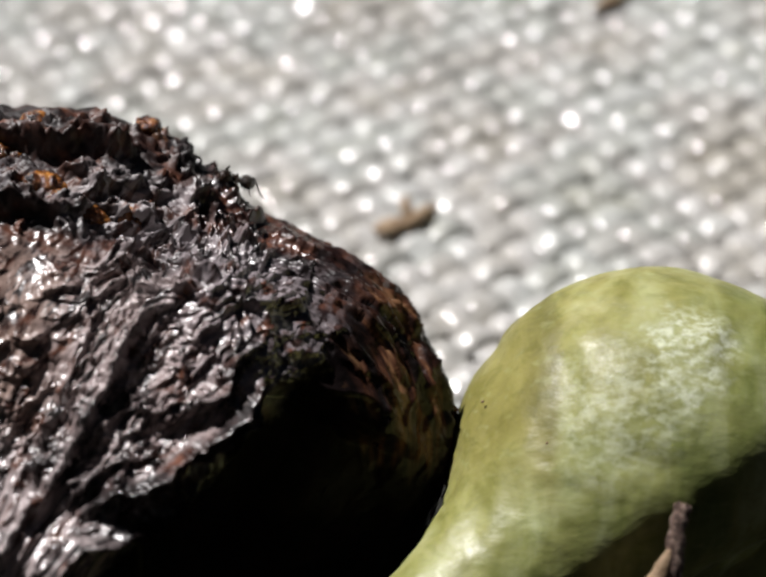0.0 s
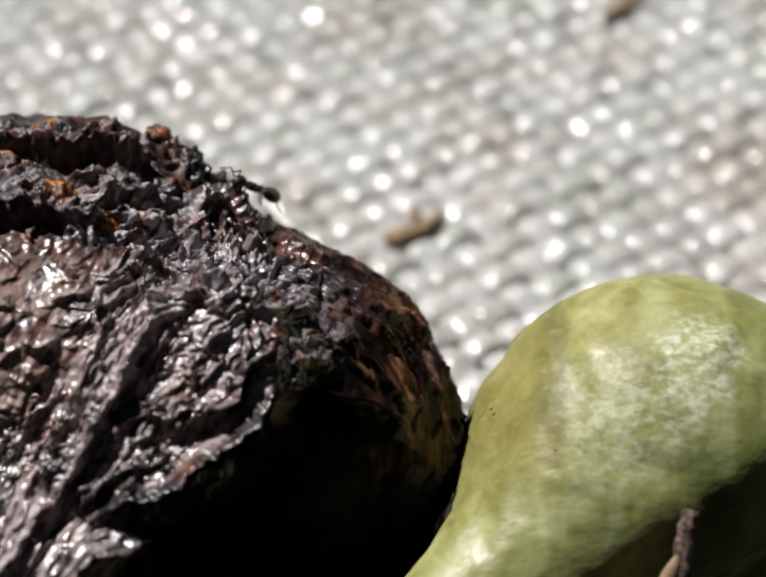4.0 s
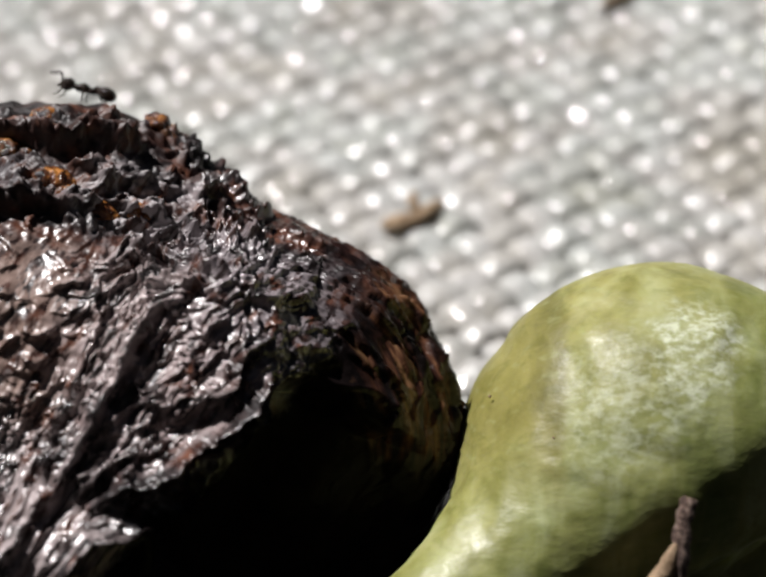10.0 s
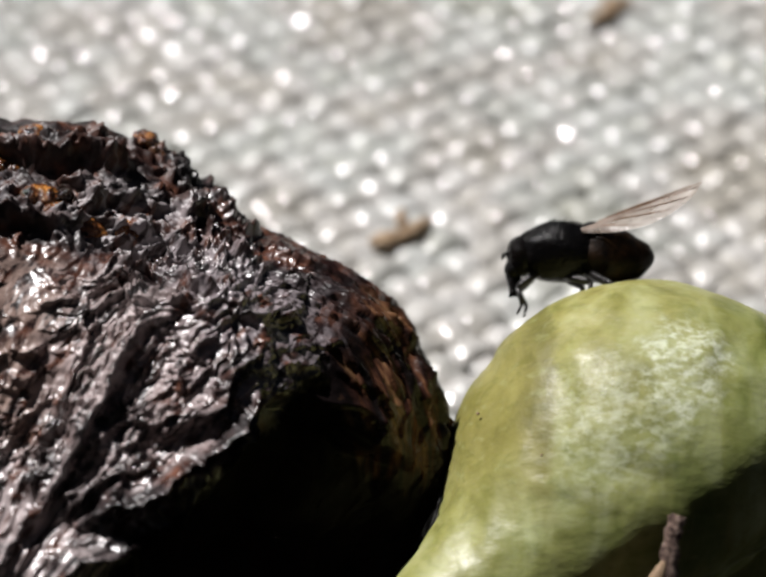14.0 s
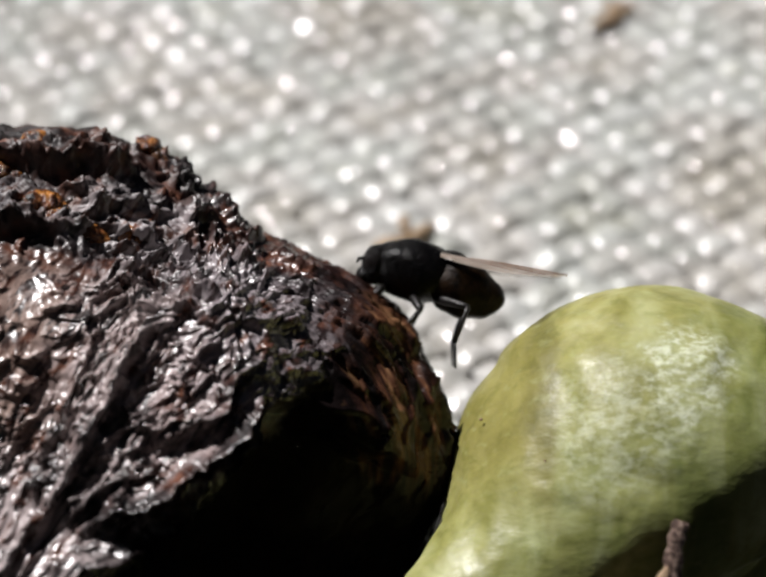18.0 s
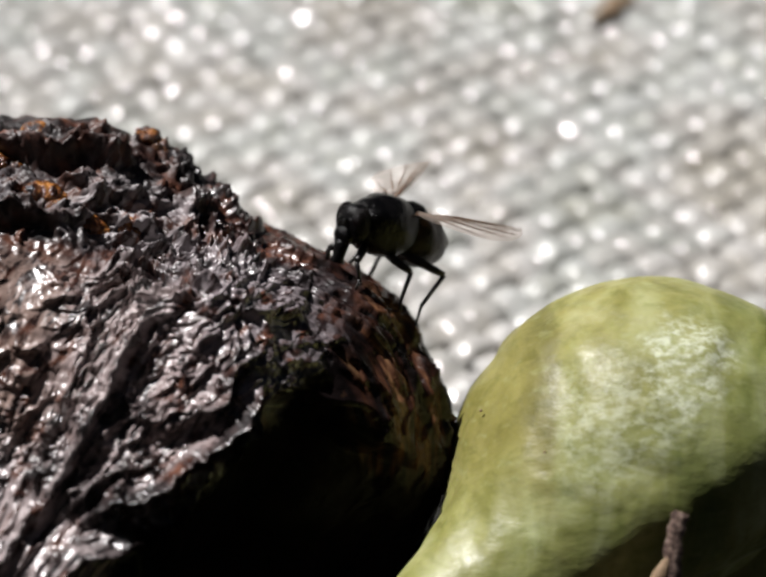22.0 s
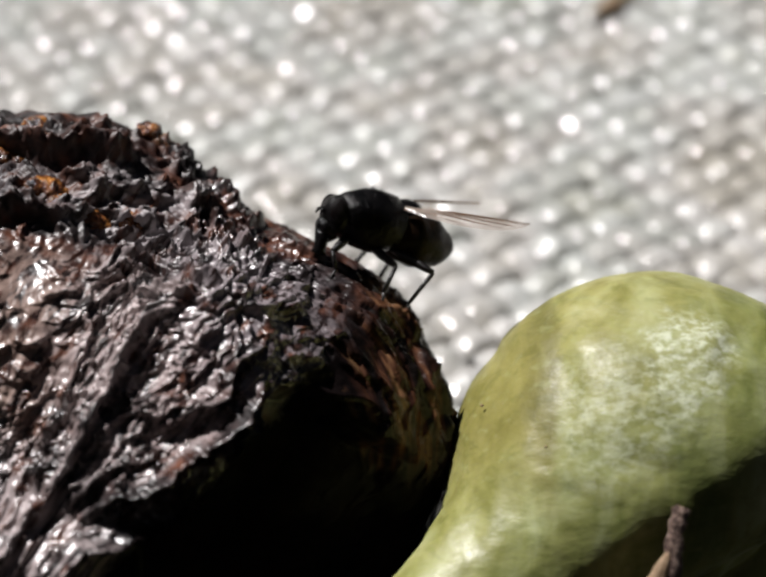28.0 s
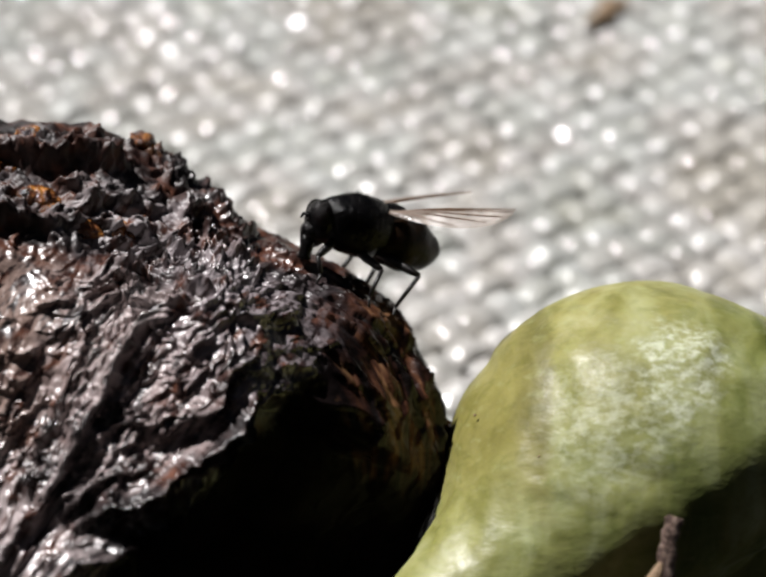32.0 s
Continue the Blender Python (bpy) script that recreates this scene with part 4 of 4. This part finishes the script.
def build_ant(label):
    ant = new("ant")
    ant.scale = (1.12, 1.12, 1.12)
    tagged(ant, label, "ant")
    part("thorax", ball(ball(bmesh.new(), (0.12, 0, 0.05), (0.42, 0.2, 0.22), (0, 8, 0), 3), (-0.42, 0, 0.02), (0.25, 0.13, 0.16), (0, 0, 0), 3), ANT_BLACK, ant)
    part("abdomen", ball(ball(bmesh.new(), (-1.08, 0, 0.02), (0.50, 0.34, 0.34), (0, -10, 0), 3), (-0.62, 0, 0.1), (0.12, 0.1, 0.18), (0, 0, 0), 2), ANT_BLACK, ant)
    head = part("head", ball(bmesh.new(), (0.82, 0, 0.06), (0.38, 0.34, 0.31), (0, 20, 0), 3, 0.08, 1), ANT_BLACK, ant)
    for s in (1, -1):
        part("antenna", tube(bmesh.new(), [(1.05, s * 0.12, 0.12), (1.25, s * 0.45, 0.55), (1.7, s * 0.55, 0.35)], [0.04, 0.035, 0.04], 5), ANT_BLACK, head)
        part("mandible", tube(bmesh.new(), [(1.05, s * 0.12, -0.02), (1.25, s * 0.12, -0.1), (1.3, s * 0.02, -0.14)], [0.07, 0.05, 0.02], 5), ANT_BLACK, head)
        for x, k in ((0.3, 0.8), (0.0, -0.1), (-0.25, -0.9)):
            insect_leg("leg", ant, ANT_BLACK, (x, s * 0.12, -0.1), (x + k * 0.5, s * 0.6, 0.25), (x + k * 0.9, s * 0.85, -0.45), (x + k * 1.2, s * 0.95, -0.62), 0.065)
    return ant


FLY, FLY_WINGS, FLY_LEGS = build_fly()
SHY_ANT = build_ant("small dark brown ant half hidden in the dried fig's torn crust")
ANT = build_ant("small glossy dark brown ant climbing over the dried fig")


def motions():
    walk(FLY, [
        (0, stance(25.80, -4.43, -6.0, 0, -50, 0)),
        (9.6, stance(25.50, -4.33, -6.0, 0, -50, 0)),
        (10.3, stance(21.82, -1.28, -5.0, 0, -38, 0)),
        (10.6, stance(19.32, -0.30, -5.0, 0, -28, 0)),
        (11, stance(18.97, -0.42, -5.0, 0, -26, 0)),
        (11.3, stance(18.28, 1.19, -4.0, 0, -22, 0)),
        (11.6, stance(17.88, 2.05, -3.5, 0, -20, 0)),
        (12, stance(18.01, 1.90, -3.5, 0, -20, 0)),
        (12.5, stance(17.86, 1.89, -3.5, 0, -20, 0)),
        (13, stance(17.91, 1.76, -3.5, 0, -20, 0)),
        (13.2, stance(18.03, 1.68, -3.5, 0, -20, 0)),
        (13.4, stance(16.28, 1.94, -3.0, 0, -17, 0)),
        (13.6, stance(13.79, 2.55, -3.0, 0, -10, 0)),
        (13.8, stance(10.21, 2.88, -2.5, 0, 0, 0)),
        (14, stance(9.69, 2.58, -2.5, 0, 4, 0)),
        (14.2, stance(9.81, 2.44, -2.5, 0, 6, 0)),
        (14.5, stance(7.78, 0.92, -2.0, 0, 24, 0)),
        (15.2, stance(6.18, 0.41, -2.0, 0, 24, 0)),
        (16, stance(5.02, 1.24, -2.0, 0, 12, 0)),
        (16.5, stance(4.49, 1.48, -2.0, 0, 10, 0)),
        (17, stance(4.20, 0.89, -2.0, 0, 17, 0)),
        (17.5, stance(3.44, 1.19, -2.0, 0, -10, 0)),
        (18, stance(1.95, 1.90, -2.0, 0, -12, 0)),
        (18.3, stance(3.21, 2.40, -2.0, 5, -20, 0)),
        (18.5, stance(4.48, 2.95, -2.0, 8, -14, 0)),
        (18.7, stance(4.25, 3.19, -1.0, 30, -20, 0)),
        (18.8, stance(4.93, 5.61, -1.0, 46, -4, 0)),
        (18.9, stance(5.76, 5.55, -1.0, 52, -4, 0)),
        (19, stance(5.66, 6.20, -1.0, 52, -6, 0)),
        (19.1, stance(5.44, 6.34, -1.0, 52, -6, 0)),
        (19.2, stance(3.67, 6.10, -1.0, 48, -8, 0)),
        (19.3, stance(2.83, 5.64, -1.0, 42, -6, 0)),
        (19.5, stance(1.43, 4.14, 0.3, 56, -16, 0)),
        (19.7, stance(2.46, 3.73, 0.3, 60, -22, -4)),
        (20, stance(3.05, 3.38, 0.3, 62, -26, -4)),
        (20.5, stance(2.89, 3.64, 0.3, 62, -26, -4)),
        (20.8, stance(2.94, 3.25, 0.3, 62, -26, -4)),
        (20.95, stance(2.49, 3.22, 0.3, 58, -22, -8)),
        (21.05, stance(1.94, 3.27, 0.3, 54, -14, -12)),
        (21.2, stance(1.75, 3.44, 0.3, 50, -8, -14)),
        (21.3, stance(1.62, 3.41, 0.3, 50, -7, -14)),
        (21.6, stance(1.30, 3.29, 0.3, 49, -7, -14)),
        (22, stance(0.30, 3.73, 0.3, 46, -6, -14)),
        (22.5, stance(0.11, 3.66, 0.3, 46, -6, -13)),
        (23, stance(0.20, 3.79, 0.3, 46, -6, -13)),
        (23.3, stance(0.24, 3.88, 0.3, 45, -6, -13)),
        (23.6, stance(0.19, 3.71, 0.3, 42, -8, -12)),
        (24, stance(-0.19, 3.92, 0.3, 36, -11, -10)),
        (24.5, stance(-0.01, 3.79, 0.3, 33, -11, -10)),
        (25, stance(-0.01, 3.75, 0.3, 32, -10, -10)),
        (25.5, stance(-0.36, 3.90, 0.3, 30, -11, -8)),
        (27.5, stance(-0.30, 3.71, 0.3, 28, -11, -8)),
        (28, stance(-0.33, 3.72, 0.3, 27, -11, -8)),
        (28.3, stance(-0.33, 4.00, 0.3, 27, -11, -8)),
        (28.6, stance(-0.30, 3.61, 0.3, 27, -11, -8)),
        (29, stance(-0.21, 3.83, 0.3, 27, -11, -8)),
        (29.3, stance(-0.55, 3.98, 0.3, 26, -10, -8)),
        (29.6, stance(-0.60, 3.92, 0.3, 26, -10, -8)),
        (30, stance(-0.75, 3.95, 0.3, 26, -10, -8)),
        (30.5, stance(-0.80, 3.94, 0.3, 26, -10, -8)),
        (31, stance(-0.78, 3.88, 0.3, 26, -10, -8)),
        (31.5, stance(-0.76, 3.90, 0.3, 26, -10, -8)),
        (32, stance(-0.72, 3.99, 0.3, 26, -10, -8)),
    ])
    # splay, rise and twist of the wings
    beat = [(0, 12, 6, 18, 14), (13.1, 12, 6, 18, 14), (13.4, 12, 8, 18, 14), (13.8, 10, 16, 26, 18), (14.2, 10, 18, 30, 20), (14.5, 14, 12, 20, 40), (16.5, 12, 8, 6, 6), (17.0, 12, 0, 0, 0),
            (17.5, 10, 7, 8, 8), (18.1, 10, 2, 12, 12), (18.4, 8, -1, 14, 14), (18.5, 25, 25, 20, 20), (18.7, 45, 40, 10, 10), (18.8, 22, 16, 20, 20), (18.9, 26, 30, 15, 15),
            (19.0, 12, 14, 20, 20), (19.1, 26, 30, 15, 15), (19.2, 14, 12, 20, 20), (19.3, 24, 26, 15, 15), (19.5, 30, 20, 20, 60), (19.7, 12, 2, 20, 80),
            (20.8, 12, 2, 20, 70), (21.0, 14, 3, 14, 20), (21.3, 14, 3, 10, 12), (22.0, 14, 3, 10, 12), (23.5, 14, 3, 10, 12),
            (24.0, 20, 5, 10, 60), (25.0, 18, 6, 6, 30), (28.0, 16, 7, 8, 15), (29.3, 16, 9, 16, 15), (30.0, 14, 14, 16, 12), (32.0, 14, 14, 16, 12)]
    for wing, s, k in zip(FLY_WINGS, (1, -1), (2, 3)):
        # the wing turned from the viewer is lifted while the fly feeds half turned
        lift = [(0, 0), (19.4, 0), (19.6, 34), (19.8, 12), (20.8, 12), (21.0, 8), (21.3, 12), (21.8, 14), (23.5, 14), (24.2, 4), (25.0, 0), (32, 0)] if s < 0 else [(0, 0), (19.5, 0), (19.7, 0), (20.8, 0), (21.0, 0), (21.3, 0), (32, 0)]
        spread = [(0, 0), (20.7, 0), (21.0, 18), (23.5, 14), (24.2, 4), (25.0, 0), (32, 0)] if s < 0 else [(0, 0), (32, 0)]
        walk(wing, [(t, pose(-1.2 * MM, s * 0.95 * MM, 0.9 * MM, 0, hold[1] + np.interp(t, *zip(*lift)), -s * (hold[0] + np.interp(t, *zip(*spread)))) @ pose(0, 0, 0, -s * hold[k])) for t, *hold in beat])
    # steps of the legs while the fly walks
    for k, leg in enumerate(FLY_LEGS):
        hip = leg.matrix_basis.copy()
        rows, sway = [(0, hip)], 14 if k % 2 else -14
        for start, end in ((10.2, 14.5), (16.4, 18.4), (21.0, 22.0)):
            rows.append((start, hip))
            n = int((end - start) / 0.2)
            rows += [(start + 0.2 * (i + 1), hip @ pose(0, 0, 0, 0, 0.5 * sway * (-1) ** i, sway * (-1) ** i)) for i in range(n - 1)]
            rows.append((end + 0.05, hip))
        # reared up, it stretches the front and middle legs down to the fruit
        if k % 3 == 2:
            # the hind legs trail on the green fruit while it crosses over
            trail = hip @ pose(0, 0, 0, 0, 14, 0)
            rows = [r for r in rows if not 16.3 < r[0] < 18.6] + [(15.6, hip), (16.4, trail), (17.2, hip @ pose(0, 0, 0, 0, 10, 0)), (18.1, trail), (18.6, hip)]
        reach = hip @ pose(0, 0, 0, 0, (-30, -22, 4)[k % 3], 0)
        rows = [r for r in rows if not 19.4 < r[0] < 20.95]
        rows += [(19.4, hip), (19.7, reach), (20.8, reach), (20.95, hip), (32.0, hip)]
        walk(leg, sorted(rows, key=lambda r: r[0]))
    walk(SHY_ANT, [
        (0, stance(-13.87, 3.84, 2.9, 30, 0, -30)),
        (3.5, stance(-14.17, 3.99, 2.9, 20, 0, -30)),
        (5.5, stance(-13.70, 4.63, 2.9, 0, 5, -30)),
        (8.5, stance(-13.50, 4.58, 2.9, 0, 5, -30)),
        (9, stance(-14.38, 4.36, 2.9, 0, -10, -30)),
        (9.5, stance(-15.53, 4.64, 2.9, 0, -5, -30)),
        (10, stance(-15.79, 4.61, 2.9, 10, 5, -30)),
        (11, stance(-14.47, 5.13, 2.8, 150, 0, -30)),
        (12, stance(-14.34, 5.23, 2.8, 120, 0, -30)),
        (13, stance(-14.53, 5.05, 2.8, 60, 0, -30)),
        (14, stance(-14.59, 5.24, 2.8, 40, 0, -30)),
        (17, stance(-15.94, 5.11, 2.9, 20, 10, -30)),
        (20, stance(-16.34, 4.68, 3.4, 0, 10, -30)),
        (24, stance(-17.68, 4.08, 3.0, 0, 10, -30)),
        (26, stance(-20.52, 4.17, 3.0, 0, 0, -30)),
        (32, stance(-21.36, 4.12, 3.0, 0, 0, -30)),
    ])
    walk(ANT, [
        (0, stance(-7.35, 5.61, -2.0, 60, -10, 0)),
        (1, stance(-7.24, 5.96, -2.0, 70, 0, 0)),
        (2, stance(-7.08, 5.60, -2.0, 80, 0, 0)),
        (3, stance(-6.58, 5.55, -2.0, 80, 0, 0)),
        (3.5, stance(-6.65, 5.57, -2.0, 60, -10, 0)),
        (5.5, stance(-8.52, 6.15, 0.2, 0, -32, 0)),
        (6, stance(-9.2, 6.62, 0.4, 0, -20, 0)),
        (6.5, stance(-9.24, 6.66, 0.4, 0, -18, 0)),
        (7, stance(-9.18, 6.68, 0.4, 0, -18, 0)),
        (7.5, stance(-10.2, 6.97, 0.4, 0, -20, 0)),
        (8, stance(-11.3, 7.4, 0.4, 0, -20, 0)),
        (8.5, stance(-11.8, 7.8, 0.4, 0, -30, 0)),
        (8.7, stance(-12.3, 8.05, 1.0, 0, -45, 0)),
        (9, stance(-12.75, 8.65, 1.2, 0, -55, 0)),
        (9.2, stance(-14.0, 9.6, -0.4, 0, -40, 0)),
        (9.5, stance(-15.39, 10.17, -4.0, 0, -25, 0)),
        (9.7, stance(-15.52, 10.07, -4.0, 0, -12, 0)),
        (10, stance(-15.84, 10.27, -4.0, 0, -14, 0)),
        (10.2, stance(-16.29, 10.57, -4.0, 0, -24, 0)),
        (10.5, stance(-17.95, 10.77, -4.0, 0, -22, 0)),
        (10.7, stance(-18.90, 10.92, -4.0, 0, -14, 0)),
        (11, stance(-19.00, 10.94, -4.0, 0, -8, 0)),
        (11.2, stance(-19.05, 10.92, -4.0, 0, -8, 0)),
        (11.5, stance(-18.90, 10.83, -4.0, 10, 20, 0)),
        (11.7, stance(-19.07, 10.06, -4.0, 40, 40, 0)),
        (12, stance(-18.35, 9.62, -3.5, 80, 30, 0)),
        (12.5, stance(-18.56, 9.46, -3.0, 90, 30, 0)),
        (12.7, stance(-18.52, 9.02, -2.5, 60, 60, 0)),
        (13, stance(-18.30, 8.60, -2.0, 30, 60, 0)),
        (13.3, stance(-18.87, 8.12, -2.0, 10, 30, 0)),
        (13.6, stance(-20.49, 7.64, -2.0, 0, 10, 0)),
        (15, stance(-23.46, 7.32, -3.0, 0, 10, 0)),
        (32, stance(-23.19, 7.40, -3.0, 0, 10, 0)),
    ])


motions()
